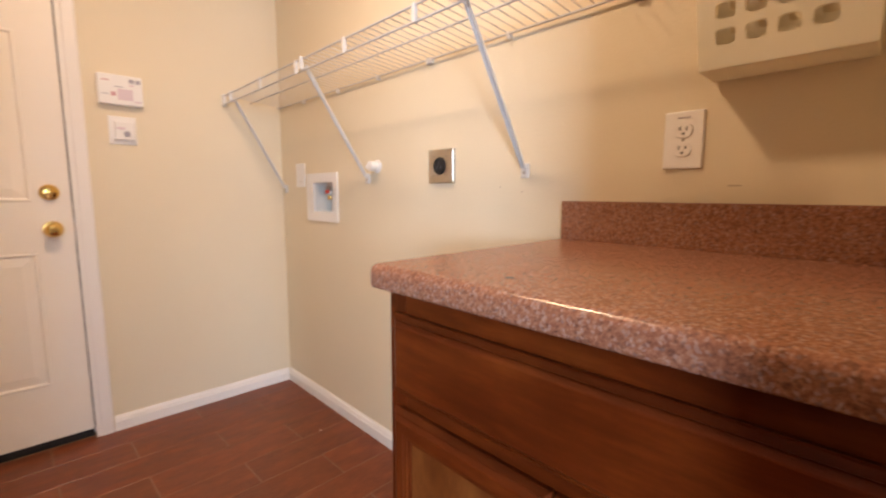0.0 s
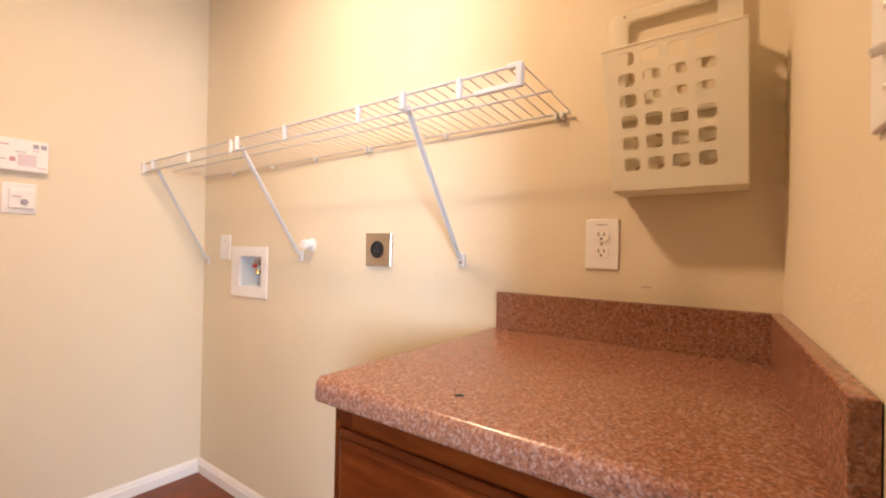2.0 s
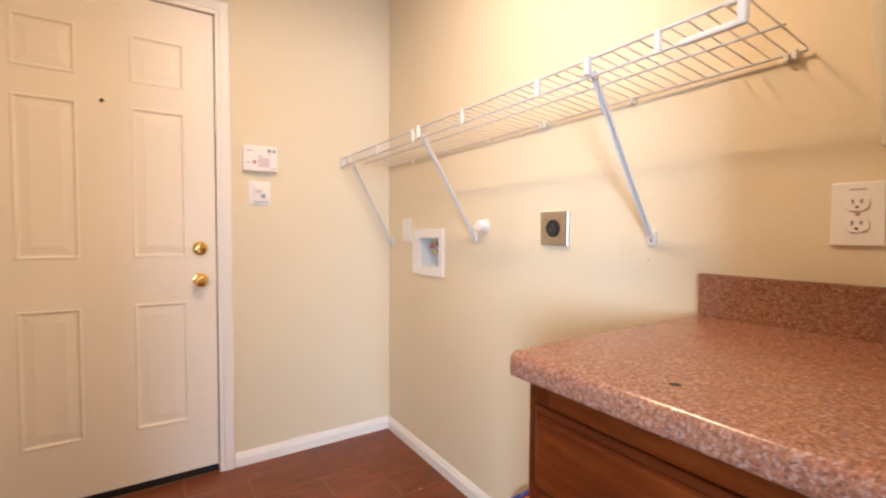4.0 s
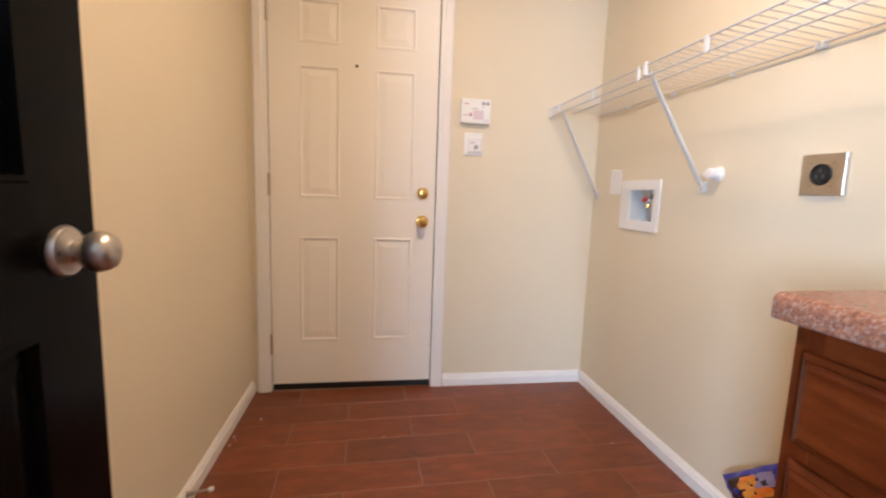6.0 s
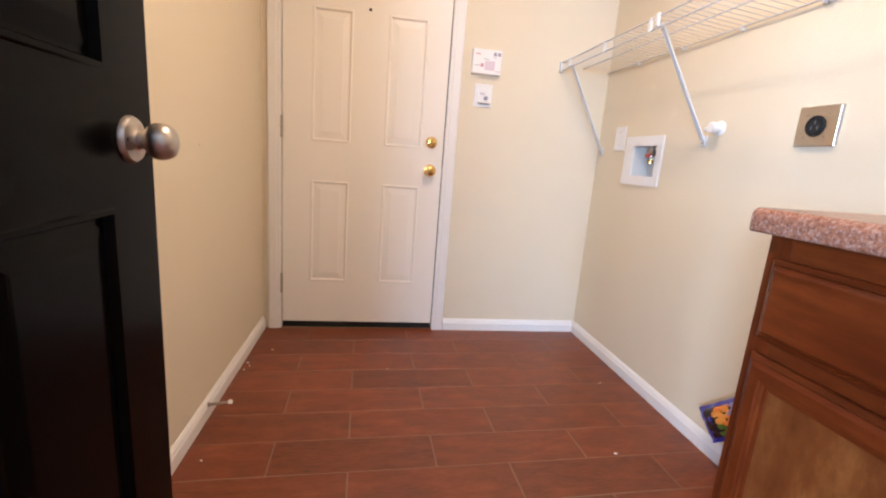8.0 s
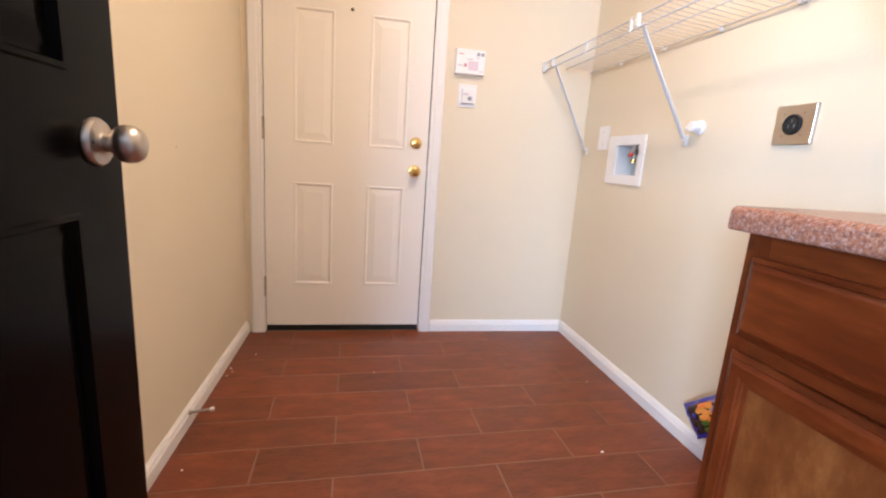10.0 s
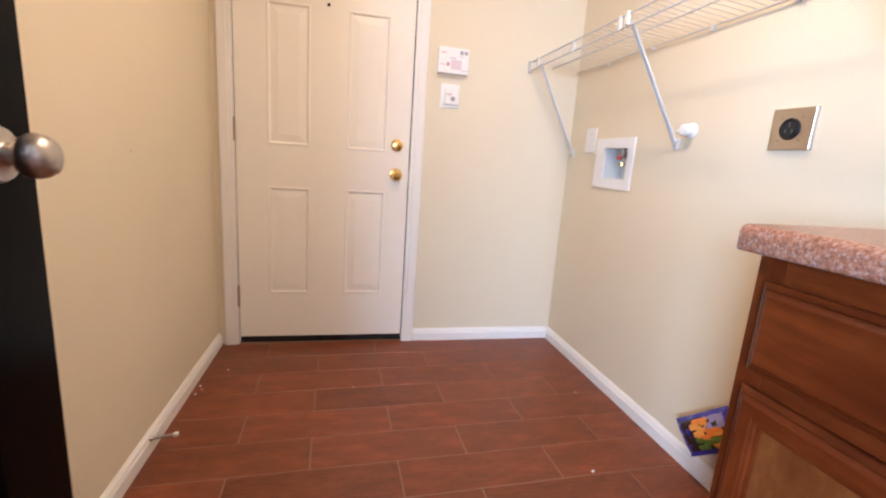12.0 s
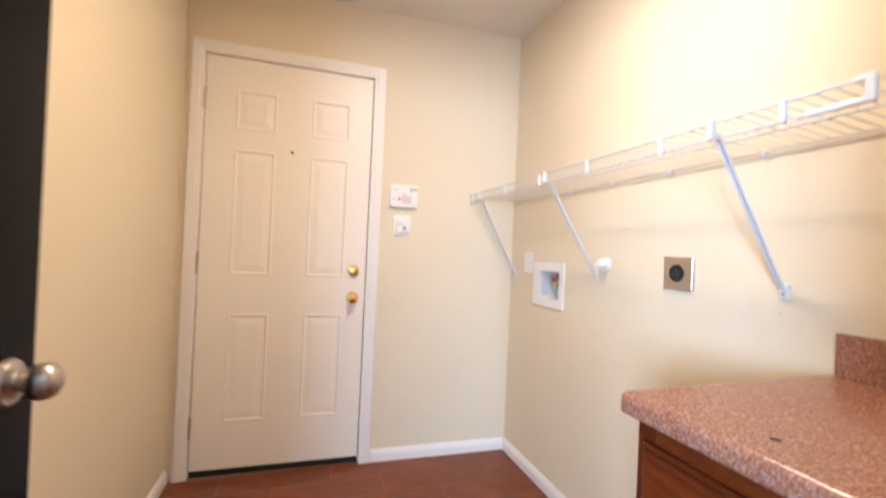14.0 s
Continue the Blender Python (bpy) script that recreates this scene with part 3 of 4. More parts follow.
part("back_rod", rod((SX1, SY0, ZB), (SX1, SY1, ZB), 0.0032), M_WIRE, shelf, "", True)
part("front_rod", rod((SX0, SY0, ZT), (SX0, SY1, ZT), 0.0032), M_WIRE, shelf, "", True)
part("lip_rod", rod((SX0 + 0.002, SY0, ZL), (SX0 + 0.002, SY1, ZL), 0.0032), M_WIRE, shelf, "", True)
part("middle_rod", rod((1.118, SY0 - 0.012, deck(1.118) - 0.005), (1.118, SY1, deck(1.118) - 0.005), 0.003), M_WIRE, shelf, "", True)
y = SY0 + 0.001
wires = 0
wire_me = None
while y < SY1 - 0.01:
    if wire_me is None:
        bm = rod((SX1 + 0.002, 0, ZB + 0.004), (SX0, 0, ZT + 0.003), 0.0014, 6)
        wire_me = mesh_of(bm, "wire")
        wire_me.materials.append(M_WIRE)
    ob = new("wire", wire_me)
    ob.location, ob.parent = (0, y, 0), shelf
    y += 0.0318
for y in (0.758, 1.073, 1.398, 1.715, 2.035):
    part("lip_tie", box((SX0 - 0.006, y - 0.006, ZL - 0.004), (SX0 + 0.005, y + 0.006, ZT + 0.005), 0.002), M_COAT, shelf)
bm = bmesh.new()
for z in (ZT, ZL):
    add_box(bm, (SX0 - 0.006, SY0 - 0.005, z - 0.0055), (SX0 + 0.007, SY0 + 0.105 if z == ZL else SY0 + 0.03, z + 0.0055), 0.003)
add_box(bm, (SX0 - 0.0062, SY0 - 0.0052, ZL), (SX0 + 0.0072, SY0 + 0.010, ZT), 0.003)
part("end_cap", bm, M_COAT, shelf)
part("wall_end_cap", box((SX0 - 0.008, SY1 - 0.02, ZL - 0.008), (SX0 + 0.010, SY1 + 0.005, ZT + 0.008), 0.003), M_COAT, shelf)


def brace(yt, yb, zb):
    """A flat-channel brace from the front lip down to a foot screwed to the wall."""
    a, c = Vector((SX0 - 0.002, yt, ZT + 0.004)), Vector((XR - 0.012, yb, zb))
    q = Vector((0, 0, 1)).rotation_difference((c - a).normalized())
    bm = bmesh.new()
    for x0, x1, w0, w1 in ((-0.006, 0.006, -0.0025, 0.0), (-0.006, -0.0045, 0.0, 0.006), (0.0045, 0.006, 0.0, 0.006)):
        start = len(bm.verts)
        add_box(bm, (w0, x0, 0.03), (w1, x1, (c - a).length))
        bm.verts.ensure_lookup_table()
        for v in bm.verts[start:]:
            v.co = a + q @ v.co
    br = part("brace", bm, M_COAT, shelf)
    part("brace_hook", box((SX0 - 0.010, yt - 0.007, ZT - 0.036), (SX0 + 0.004, yt + 0.007, ZT + 0.008), 0.003), M_COAT, br)
    part("brace_foot", box((XR - 0.010, yb - 0.012, zb - 0.028), (XR, yb + 0.012, zb + 0.012), 0.003), M_COAT, br)
    part("screw", lathe([(0.001, 0), (0.0045, 0), (0.003, 0.002), (0.001, 0.002)], (-1, 0, 0), (XR - 0.010, yb, zb - 0.014), 12), M_HINGE, br)


brace(0.918, 0.927, 1.102)
brace(1.670, 1.685, 1.098)
brace(2.372, 2.435, 1.062)
for y in (0.632, 0.646, 0.988, 1.302, 1.318, 1.600, 1.890, 2.200):
    part("wall_clip", box((XR - 0.018, y - 0.005, ZB - 0.014), (XR, y + 0.005, ZB + 0.006), 0.003), M_COAT, shelf)

# ---- hanging basket ----
bk = thing("hanging_basket", "off-white plastic slotted basket hung on the wall by its handle", "basket")
BY0, BY1, BZ0, BZ1 = 0.250, 0.484, 1.253, 1.548
BT = 0.003


def rounded(u0, u1, v0, v1, r, seg=3):
    pts = []
    for cu, cv, a0 in ((u1 - r, v0 + r, -90), (u1 - r, v1 - r, 0), (u0 + r, v1 - r, 90), (u0 + r, v0 + r, 180)):
        for k in range(seg + 1):
            a = radians(a0 + 90 * k / seg)
            pts.append((cu + r * math.cos(a), cv + r * math.sin(a)))
    return pts


def slotted(name, us, vs, place, width, height, flare):
    """A thin panel with rows of rounded openings, each in a cell of its own; thickness along -w."""
    bm = bmesh.new()
    place_v = lambda u, v, w: place(u * (1 + flare * v / height) + flare * 0.16 * v / height, v, w)
    for i in range(len(us) - 1):
        for j in range(len(vs) - 1):
            a, c, d, e = us[i], us[i + 1], vs[j], vs[j + 1]
            inner = 0 < i < len(us) - 2 and 0 < j < len(vs) - 2
            if not inner:
                for w in (0, BT):
                    bm.faces.new([bm.verts.new(place_v(u, v, w)) for u, v in ((a, d), (c, d), (c, e), (a, e))])
                continue
            hu, hv = 0.0068, 0.0078
            hole = rounded(a + hu, c - hu, d + hv, e - hv, 0.008, 4)
            mu, mv = (a + c) / 2, (d + e) / 2
            outer_pts = []
            for u, v in hole:
                s = min((c - a) / 2 / max(abs(u - mu), 1e-6), (e - d) / 2 / max(abs(v - mv), 1e-6))
                outer_pts.append((mu + (u - mu) * s, mv + (v - mv) * s))
            n = len(hole)
            for k, corner in ((2, (c, d)), (7, (c, e)), (12, (a, e)), (17, (a, d))):
                outer_pts[k] = corner
            for w in (0, BT):
                ho = [bm.verts.new(place_v(u, v, w)) for u, v in hole]
                oo = [bm.verts.new(place_v(u, v, w)) for u, v in outer_pts]
                for k in range(n):
                    bm.faces.new((ho[k], ho[(k + 1) % n], oo[(k + 1) % n], oo[k]))
                if w == 0:
                    h0 = ho
            for k in range(n):
                bm.faces.new((h0[k], h0[(k + 1) % n], ho[(k + 1) % n], ho[k]))
    bmesh.ops.remove_doubles(bm, verts=bm.verts[:], dist=0.0001)
    return part(name, bm, M_BASKET, bk)


bh = BZ1 - BZ0
half = (BY1 - BY0) / 2
yc = (BY0 + BY1) / 2
XF = 1.168
us = [-half, -0.078, -0.0345, 0.009, 0.0525, 0.096, half]
vs = [0.0, 0.028] + [0.028 + 0.0435 * k for k in range(1, 7)] + [bh]
slotted("front_panel", us, vs, lambda u, v, w: (XF - 0.006 * v / bh + w, yc + u, BZ0 + v), 2 * half, bh, 0.09)
slotted("back_panel", us, vs, lambda u, v, w: (XR - 0.0085 + w, yc + u, BZ0 + v), 2 * half, bh, 0.09)
dep = XR - 0.006 - XF
ss = [0.0, 0.014, 0.014 + 0.030, 0.014 + 0.060, dep]
for sgn in (-1, 1):
    slotted("side_panel", ss, vs, lambda u, v, w, k=sgn: (XF + u - 0.006 * (1 - u / dep) * v / bh, yc + 0.0145 * v / bh + k * (half * (1 + 0.09 * v / bh) - w), BZ0 + v), dep, bh, 0.0)
part("bottom", prism([(XF, BY0), (XF, BY1), (XR - 0.006, BY1), (XR - 0.006, BY0)], BZ0 - 0.004, BZ0 + 0.001, 0.002), M_BASKET, bk)
bm = bmesh.new()
hw = half * 1.09
yc += 0.0145
for lo, hi in (((XF - 0.008, yc - hw - 0.001, BZ1 - 0.004), (XF - 0.001, yc + hw + 0.001, BZ1 + 0.002)), ((XF - 0.001, yc - hw - 0.001, BZ1 - 0.004), (XR - 0.006, yc - hw + 0.004, BZ1 + 0.002)), ((XF - 0.001, yc + hw - 0.004, BZ1 - 0.004), (XR - 0.006, yc + hw + 0.001, BZ1 + 0.002))):
    add_box(bm, lo, hi, 0.002)
part("rim", bm, M_BASKET, bk)


def flat_frame(outer_pts, inner_pts, x0, x1):
    bm = bmesh.new()
    n = len(outer_pts)
    ring = [[bm.verts.new((x, u, v)) for u, v in pts] for x in (x0, x1) for pts in (outer_pts, inner_pts)]
    for a, c in ((0, 1), (2, 3), (0, 2), (1, 3)):
        for k in range(n):
            bm.faces.new((ring[a][k], ring[a][(k + 1) % n], ring[c][(k + 1) % n], ring[c][k]))
    return bm


part("handle", flat_frame(rounded(0.265, 0.519, 1.42, 1.664, 0.022, 5), rounded(0.307, 0.479, 1.44, 1.642, 0.012, 5), XR - 0.022, XR - 0.010), M_BASKET, bk, "flat plastic loop handle")
for y in (0.30, 0.485):
    part("hook", rod((XR - 0.024, y, 1.653), (XR, y, 1.653), 0.003), M_HINGE, bk)


# ---- fittings on the shelf wall ----
def plate(name, label, category, y0, y1, z0, z1, mat, thick=0.006):
    p = thing(name, label, category, pose(XR, (y0 + y1) / 2, (z0 + z1) / 2))
    hy, hz = (y1 - y0) / 2, (z1 - z0) / 2
    part("cover_plate", box((-thick, -hy, -hz), (0, hy, hz), 0.0025, 3), mat, p)
    return p


def receptacle(parent, zc):
    bm = lathe([(0.001, 0), (0.0172, 0), (0.0172, 0.0022), (0.016, 0.003), (0.001, 0.003)], (-1, 0, 0), (-0.006, 0, zc), 24)
    for v in bm.verts:
        v.co.z = zc + max(-0.0135, min(0.0135, v.co.z - zc))
    r = part("receptacle", bm, M_PLASTIC, parent)
    for y, h in ((-0.0062, 0.0072), (0.0062, 0.0086)):
        part("slot", box((-0.0096, y - 0.0011, zc + 0.0035 - h / 2), (-0.0088, y + 0.0011, zc + 0.0035 + h / 2)), M_SLOT, r)
    part("ground_hole", lathe([(0.0002, 0), (0.0026, 0), (0.0026, 0.0008), (0.0002, 0.0008)], (-1, 0, 0), (-0.0088, 0, zc - 0.0068), 12), M_SLOT, r)


def screw(parent, y, z, x=-0.006, r=0.0032):
    part("screw", lathe([(0.0002, 0), (r, 0), (r * 0.7, 0.0012), (0.0002, 0.0014)], (-1, 0, 0), (x, y, z), 12), M_HINGE, parent)


p = plate("power_outlet", "white duplex power outlet above the worktop", "outlet", 0.494, 0.570, 1.084, 1.201, M_PLASTIC)
for z in (0.0195, -0.0195):
    receptacle(p, z)
screw(p, 0, 0)
part("marking", box((-0.0066, -0.012, 0.044), (-0.0058, 0.012, 0.0465)), M_INK, p)

p = plate("dryer_outlet", "brushed steel plate with round black dryer socket", "outlet", 1.200, 1.316, 1.066, 1.175, M_STEEL, 0.012)
sock = part("socket", lathe([(0.001, 0), (0.0285, 0), (0.0285, 0.003), (0.0265, 0.0055), (0.0235, 0.0055), (0.0215, 0.0015), (0.0195, 0.0015), (0.0185, 0.004), (0.001, 0.004)], (-1, 0, 0), (-0.012, 0.002, 0)), M_RUBBER, p, "round black socket", True)
for a in (90, 210, 330):
    y, z = 0.010 * math.cos(radians(a)), 0.010 * math.sin(radians(a))
    part("slot", box((-0.0166, 0.002 + y - 0.0018, z - 0.005), (-0.0158, 0.002 + y + 0.0018, z + 0.005), 0.0003, 1), M_CONTACT, sock, "dull grey contact slot")
for y, z in ((-0.027, 0.030), (0.031, 0.030), (-0.027, -0.030), (0.031, -0.030)):
    screw(p, y, z, -0.012, 0.003)

p = plate("blank_plate", "white blank cover plate beside the washer box", "plate", 2.226, 2.316, 1.061, 1.177, M_PLASTIC)
screw(p, 0, 0.030)
screw(p, 0, -0.030)

wb = thing("washer_box", "white recessed washing-machine supply box with a valve", "valve box")
WY0, WY1, WZ0, WZ1 = 1.921, 2.204, 0.902, 1.124
part("face_frame", flat_frame(rounded(WY0, WY1, WZ0, WZ1, 0.004), rounded(BOX_Y0 + 0.004, BOX_Y1 - 0.004, BOX_Z0 + 0.004, BOX_Z1 - 0.004, 0.004), XR - 0.008, XR + 0.004), M_PLASTIC, wb)
bm = bmesh.new()
for lo, hi in (((XR + 0.085, BOX_Y0, BOX_Z0), (XR + 0.09, BOX_Y1, BOX_Z1)), ((XR + 0.004, BOX_Y0, BOX_Z0), (XR + 0.085, BOX_Y0 + 0.003, BOX_Z1)), ((XR + 0.004, BOX_Y1 - 0.003, BOX_Z0), (XR + 0.085, BOX_Y1, BOX_Z1)),
               ((XR + 0.004, BOX_Y0 + 0.003, BOX_Z0), (XR + 0.085, BOX_Y1 - 0.003, BOX_Z0 + 0.003)), ((XR + 0.004, BOX_Y0 + 0.003, BOX_Z1 - 0.003), (XR + 0.085, BOX_Y1 - 0.003, BOX_Z1))):
    add_box(bm, lo, hi)
part("recess", bm, M_BOX, wb)
vy, vx = 2.045, XR + 0.030
valve = part("valve", rod((vx, vy, 1.030), (vx, vy, BOX_Z1 - 0.003), 0.011, 16), M_NICKEL, wb, "chrome supply valve", True)
part("valve_body", rod((vx, vy - 0.020, 1.052), (vx, vy + 0.016, 1.056), 0.013, 16), M_HINGE, valve, "", True)
part("valve_handle", box((vx - 0.020, vy - 0.012, 1.030), (vx - 0.010, vy + 0.016, 1.047), 0.003), M_RED, valve, "red handle")
part("hose_thread", rod((vx, vy, 1.004), (vx, vy, 1.020), 0.013, 16), M_BRASS, valve, "", True)
part("drain", lathe([(0.026, 0), (0.030, 0), (0.030, 0.006), (0.022, 0.006), (0.021, 0.001), (0.001, 0.001)], (0, 0, 1), (XR + 0.045, 2.095, BOX_Z0 + 0.003), 20), M_BOX, wb)

cap = thing("pipe_cap", "white plastic pipe stub with a round cap", "pipe cap", pose(XR, 1.624, 1.135))
part("escutcheon", lathe([(0.001, 0), (0.026, 0), (0.026, 0.003), (0.020, 0.007), (0.001, 0.008)], (-1, 0, 0)), M_PLASTIC, cap, "", True)
part("stub", lathe([(0.001, 0.007), (0.015, 0.007), (0.015, 0.020), (0.019, 0.021), (0.019, 0.038), (0.016, 0.041), (0.001, 0.042)], (-1, 0, 0)), M_PLASTIC, cap, "", True)
part("tab", box((-0.036, 0.014, -0.010), (-0.020, 0.036, 0.004), 0.004), M_PLASTIC, cap)

# ---- controls beside the outer door ----
al = thing("alarm_panel", "white wall-mounted control box with printed front", "control panel", pose(0.592, YF, 1.448))
part("case", box((-0.076, -0.030, -0.060), (0.076, 0.0, 0.060), 0.005, 3), M_PLASTIC, al)
for x0, x1, z0, z1, mm in ((-0.062, -0.036, 0.032, 0.036, M_INKRED), (-0.066, -0.040, -0.022, -0.019, M_INK), (-0.034, -0.018, -0.026, -0.010, M_INKRED), (-0.012, 0.040, -0.040, 0.004, M_INKPINK),
                           (0.030, 0.046, 0.030, 0.046, M_INK), (0.052, 0.068, 0.030, 0.046, M_INK), (0.030, 0.046, 0.018, 0.024, M_INKPINK), (0.044, 0.070, -0.046, -0.040, M_INKPINK), (-0.020, 0.010, 0.010, 0.013, M_INK)):
    part("print", box((x0, -0.0312, z0), (x1, -0.0298, z1)), mm, al)
th = thing("wall_control", "white wall plate with a clear cover over a small dial", "thermostat", pose(0.591, YF, 1.288))
part("back_plate", box((-0.048, -0.007, -0.057), (0.048, 0, 0.057), 0.003, 3), M_PLASTIC, th)
part("cover", box((-0.030, -0.022, -0.040), (0.040, -0.007, 0.036), 0.005, 3), M_PLASTIC, th)
part("dial", lathe([(0.001, 0), (0.011, 0), (0.010, 0.007), (0.001, 0.008)], (0, -1, 0), (0.012, -0.022, -0.014), 18), M_INK, th, "grey dial")
part("lever", box((-0.022, -0.026, 0.002), (0.006, -0.0215, 0.012), 0.002), M_INKPINK, th)

# ---- switch on the doorway wall ----
sw = thing("light_switch", "white double toggle light switch plate", "light switch", NEAR @ pose(0.652, 0, 1.275))
part("cover_plate", box((-0.058, 0, -0.058), (0.058, 0.006, 0.058), 0.0025, 3), M_PLASTIC, sw)
for x, up in ((-0.023, 1), (0.023, -1)):
    tg = part("toggle", box((-0.0025, 0, -0.004), (0.0025, 0.0115, 0.004), 0.002, 2), M_PLASTIC, sw)
    tg.location, tg.rotation_euler = (x, 0.004, 0), (radians(25 * up), 0, 0)
for x in (-0.023, 0.023):
    for z in (-0.030, 0.030):
        part("screw", lathe([(0.0002, 0), (0.003, 0), (0.002, 0.001), (0.0002, 0.001)], (0, 1, 0), (x, 0.006, z), 10), M_PLASTIC, sw)

# ---- doorstop, dryer duct and bag, crumbs ----
ds = thing("door_stop", "small metal spring door stop with rubber tip on the baseboard", "door stop", pose(XL + 0.010, 1.660, 0.047, 0, 0, 14))
bm = bmesh.new()
for k in range(13):
    x = 0.006 + 0.0045 * k
    add_rod(bm, (x, 0, 0), (x + 0.003, 0, 0), 0.006 - 0.0001 * k, 10)
add_rod(bm, (0, 0, 0), (0.064, 0, 0), 0.0042, 10)
part("spring", bm, M_HINGE, ds, "", True)
part("base", lathe([(0.001, 0), (0.010, 0), (0.009, 0.005), (0.001, 0.006)], (1, 0, 0), (0, 0, 0), 14), M_HINGE, ds)
part("tip", lathe([(0.001, 0), (0.007, 0), (0.008, 0.003), (0.008, 0.012), (0.006, 0.015), (0.001, 0.0155)], (1, 0, 0), (0.064, 0, 0), 14), M_PLASTIC, ds, "white rubber tip", True)

duct = thing("dryer_duct", "dull metal dryer vent collar low on the wall", "duct", pose(XR, 1.285, 0.200))
part("collar", lathe([(0.052, 0), (0.066, 0), (0.066, 0.003), (0.056, 0.004), (0.054, 0.020), (0.050, 0.020), (0.050, 0.001), (0.001, 0.001)], (-1, 0, 0)), M_DUCT, duct, "", True)

# bag: pillow of film, a skewed oblong on the wall
bag = thing("plastic_bag", "crumpled glossy blue bag with printed orange flowers stuffed over the duct", "bag")
A, B, C = Vector((1.228, 1.414, 0.162)), Vector((1.228, 1.238, 0.320)), Vector((1.208, 1.306, 0.096))
U, V = B - A, C - A
B2 = A + U * 1.02
W = Vector((-1, 0, 0))


def on_bag(a, c, lift=0.0):
    """A point of the bag's front: a along the upper edge, c down its short edge."""
    puff = 0.030 * (max(0.0, math.sin(math.pi * min(max(a, 0), 1))) * max(0.0, math.sin(math.pi * min(max(c, 0), 1)))) ** 0.6
    cr = 0.006 * noise.noise((a * 5, c * 5, 0.3)) + 0.004 * noise.noise((a * 11, c * 9, 2.3))
    return A + U * a + V * c + W * (puff + cr + lift)


bm = bmesh.new()
N = 22
front_v = [[bm.verts.new(on_bag(i / N, j / N)) for j in range(N + 1)] for i in range(N + 1)]
back_v = [[front_v[i][j] if i in (0, N) or j in (0, N) else bm.verts.new(A + U * i / N + V * j / N - W * (0.022 * (math.sin(math.pi * i / N) * math.sin(math.pi * j / N)) ** 0.6)) for j in range(N + 1)] for i in range(N + 1)]
for g in (front_v, back_v):
    for i in range(N):
        for j in range(N):
            bm.faces.new((g[i][j], g[i + 1][j], g[i + 1][j + 1], g[i][j + 1]))
part("film", bm, M_BAG, bag, "", True)


def bag_print(a0, a1, c0, c1, mat, lift):
    bm = bmesh.new()
    n = 8
    pts = [[bm.verts.new(on_bag(a0 + (a1 - a0) * i / n, c0 + (c1 - c0) * j / n, lift)) for j in range(n + 1)] for i in range(n + 1)]
    for i in range(n):
        for j in range(n):
            if (i - n / 2 + 0.5) ** 2 + (j - n / 2 + 0.5) ** 2 < (n * 0.54) ** 2 or mat in (M_BAGDARK, M_LILAC):
                bm.faces.new((pts[i][j], pts[i + 1][j], pts[i + 1][j + 1], pts[i][j + 1]))
    for v in [v for v in bm.verts if not v.link_faces]:
        bm.verts.remove(v)
    part("print", bm, mat, bag, "", True)


bag_print(0.13, 0.90, 0.13, 0.90, M_BAGDARK, 0.0014)
bag_print(0.58, 0.90, 0.13, 0.46, M_LILAC, 0.0020)
for a0, a1, c0, c1, mm in ((0.40, 0.66, 0.16, 0.30, M_ORANGE), (0.34, 0.52, 0.26, 0.42, M_YELLOW), (0.46, 0.62, 0.34, 0.50, M_YELLOW), (0.40, 0.56, 0.46, 0.62, M_YELLOW), (0.54, 0.66, 0.22, 0.36, M_YELLOW),
                           (0.60, 0.84, 0.44, 0.64, M_ORANGE), (0.50, 0.64, 0.56, 0.68, M_ORANGE), (0.36, 0.50, 0.62, 0.74, M_GREEN), (0.46, 0.66, 0.68, 0.82, M_GREEN), (0.60, 0.86, 0.66, 0.80, M_GREEN),
                           (0.32, 0.54, 0.78, 0.90, M_GREEN), (0.58, 0.76, 0.80, 0.90, M_YELLOW), (0.22, 0.32, 0.36, 0.50, M_BAG), (0.72, 0.86, 0.56, 0.64, M_YELLOW)):
    bag_print(a0, a1, c0, c1, mm, 0.0026 + 0.0012 * (a0 + c0))

for name, label, lo, hi in (("nail_hole", "small dark nail hole in the wall paint", (XL - 0.001, 1.695, 0.937), (XL + 0.0008, 1.701, 0.943)),
                            ("scuff", "small dark scuff on the wall paint", (XR - 0.0008, 0.424, 1.046), (XR + 0.001, 0.446, 1.049)),
                            ("nail_hole", "small dark nail hole in the wall paint", (XR - 0.0008, 0.936, 1.035), (XR + 0.001, 0.940, 1.039)),
                            ("nail_hole", "small dark nail hole in the wall paint", (XR - 0.0008, 1.015, 1.048), (XR + 0.001, 1.019, 1.052))):
    tagged(part(name, box(lo, hi), M_SCUFF, None, label), category="wall mark")
random.seed(4)
for x, y, r in ((0.925, 1.394, 0.009), (-0.463, 2.005, 0.006), (-0.464, 2.07, 0.007), (-0.45, 2.04, 0.004), (-0.39, 2.204, 0.005), (-0.425, 1.428, 0.005), (0.15, 2.01, 0.003), (1.12, 1.87, 0.004)):
    poly = [(x + 0.75 * r * random.uniform(0.6, 1.2) * math.cos(a), y + r * 0.45 * random.uniform(0.6, 1.2) * math.sin(a)) for a in (2 * math.pi * k / 7 for k in range(7))]
    tagged(part("crumb", prism(poly, 0.0, 0.003), M_PLASTIC, None, "pale scrap lying on the tile floor"), category="debris", group="scraps on the floor")

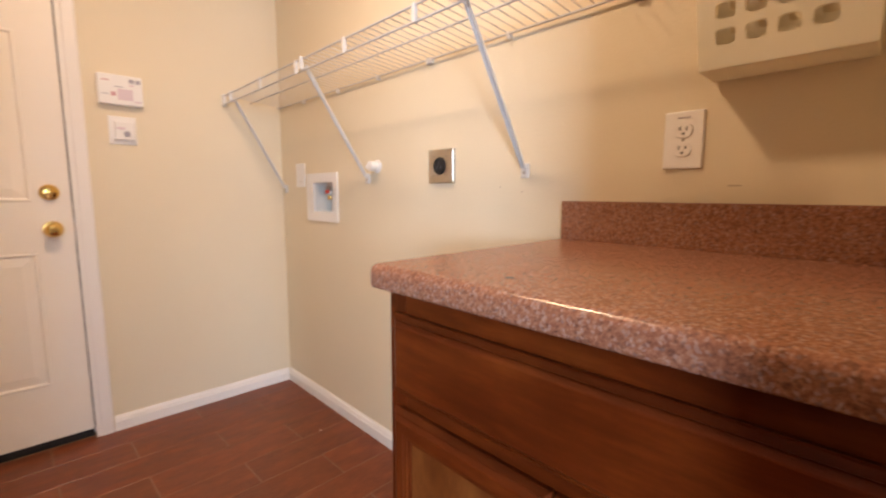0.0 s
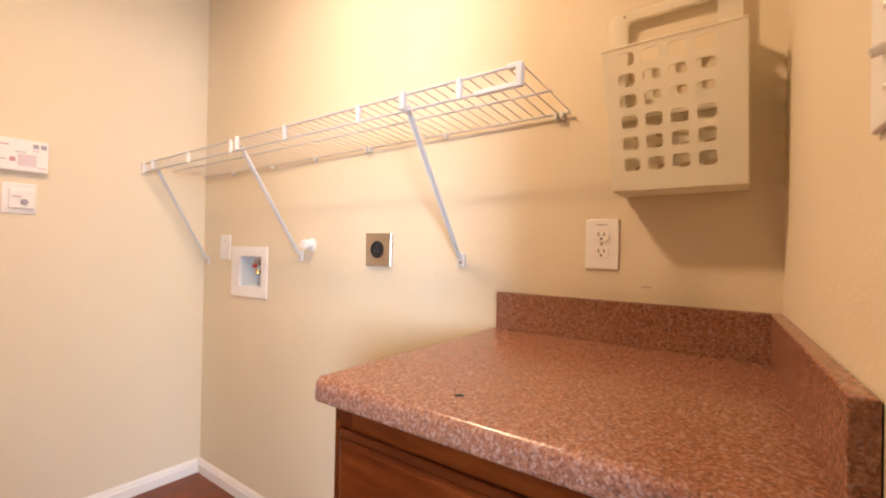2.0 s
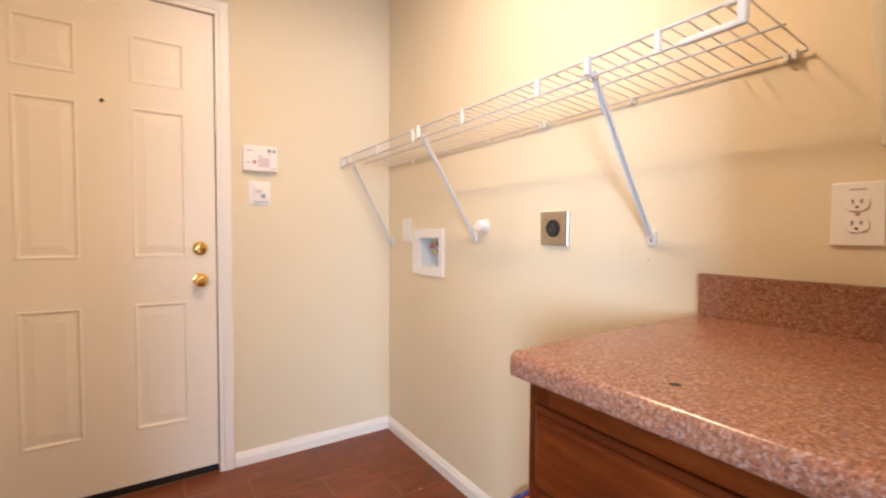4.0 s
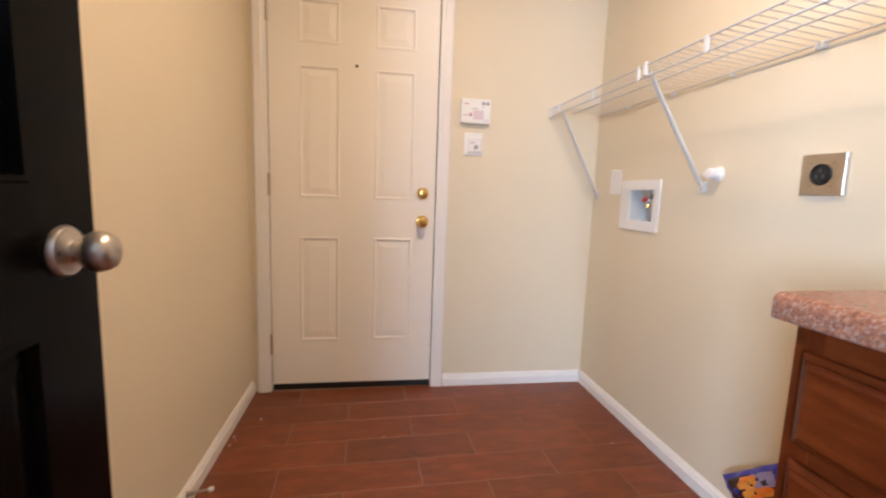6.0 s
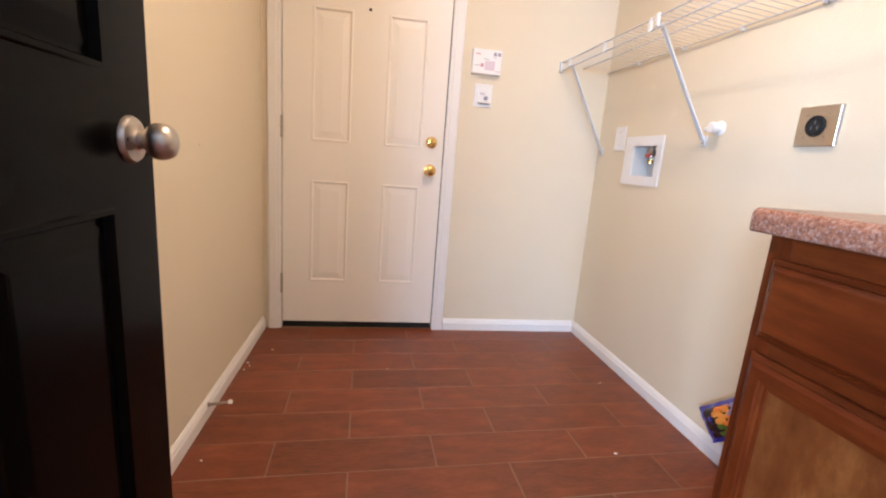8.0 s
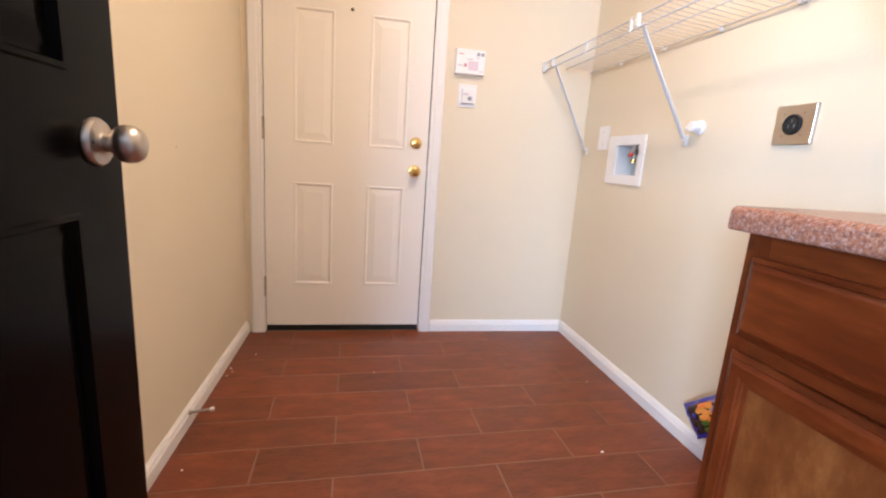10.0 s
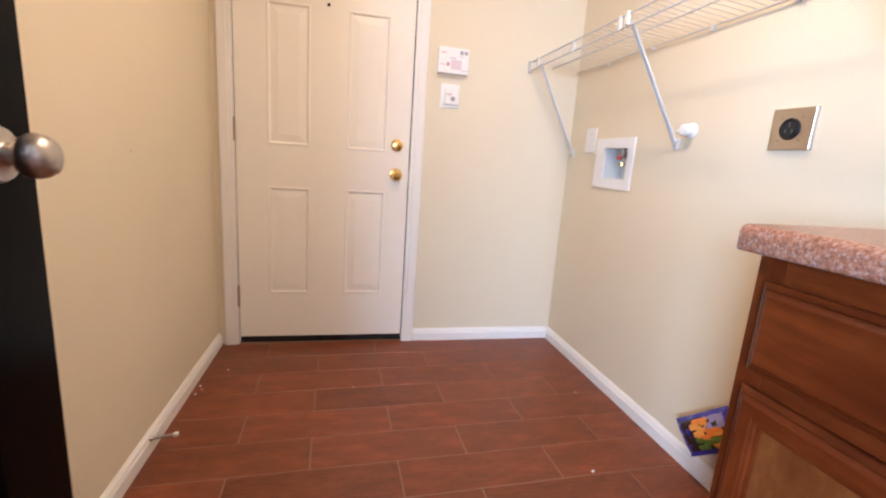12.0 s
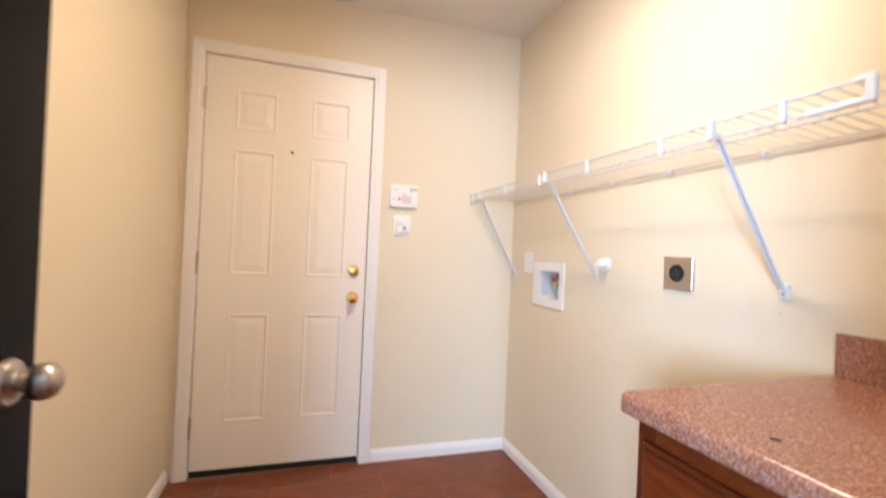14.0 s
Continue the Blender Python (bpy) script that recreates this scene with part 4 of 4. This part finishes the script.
# ---- ceiling lamp over the room ----
lamp = thing("ceiling_lamp", "round flush ceiling lamp with a lit diffuser", "ceiling lamp", pose(0.46, 1.20, ZC))
part("base", lathe([(0.001, 0), (0.13, 0), (0.13, 0.02), (0.001, 0.021)], (0, 0, -1)), M_PLASTIC, lamp)
part("diffuser", lathe([(0.001, 0.021), (0.115, 0.021), (0.105, 0.05), (0.075, 0.072), (0.03, 0.082), (0.001, 0.083)], (0, 0, -1)), M_GLOW, lamp, "", True)

# ---- floor tiles ----
PITCH_Y, PITCH_X, GAP = 0.161, 0.517, 0.0045
TURN = Matrix.Translation((0.5, 1.370, 0)) @ Matrix.Rotation(radians(1.6), 4, "Z")


def clipped(poly, axis, limit, keep_below):
    """The part of a polygon on one side of a line across the plan."""
    out = []
    inside = lambda p: (p[axis] <= limit) == keep_below
    for p, q in zip(poly, poly[1:] + poly[:1]):
        if inside(p):
            out.append(p)
        if inside(p) != inside(q):
            k = (limit - p[axis]) / (q[axis] - p[axis])
            out.append((p[0] + k * (q[0] - p[0]), p[1] + k * (q[1] - p[1])))
    return out


def tile_mesh(poly):
    me = mesh_of(prism(poly, -0.0028, 0.0, 0.0009, 1, True), "tile")
    me.materials.append(M_TILE)
    return me


tile_w, tile_h = PITCH_X - GAP, PITCH_Y - GAP
full = tile_mesh([(0, 0), (tile_w, 0), (tile_w, tile_h), (0, tile_h)])
tilt = random.Random(7)
for row in range(-10, 7):
    for k in range(-3, 3):
        base = TURN @ Vector(((0.032 if row % 2 else 0.310) + k * PITCH_X + GAP / 2, row * PITCH_Y + GAP / 2, 0))
        place = Matrix.Translation(base) @ TURN.to_3x3().to_4x4()
        corners = [(place @ Vector((x, y, 0)))[:2] for x, y in ((0, 0), (tile_w, 0), (tile_w, tile_h), (0, tile_h))]
        poly = corners
        for axis, limit, below in ((0, XL, False), (0, XR, True), (1, -0.25, False), (1, YF, True)):
            poly = clipped(poly, axis, limit, below) if poly else poly
        if len(poly) < 3 or max(p[0] for p in poly) - min(p[0] for p in poly) < 0.012 or max(p[1] for p in poly) - min(p[1] for p in poly) < 0.012:
            continue
        back = place.inverted()
        whole = len(poly) == 4 and all(math.dist(p, q) < 1e-5 for p, q in zip(poly, corners))
        ob = new("tile", full if whole else tile_mesh([(back @ Vector((*p, 0)))[:2] for p in poly]))
        ob.parent, ob.matrix_world = floor, place @ Matrix.Rotation(radians(tilt.uniform(-0.05, 0.05)), 4, "X")
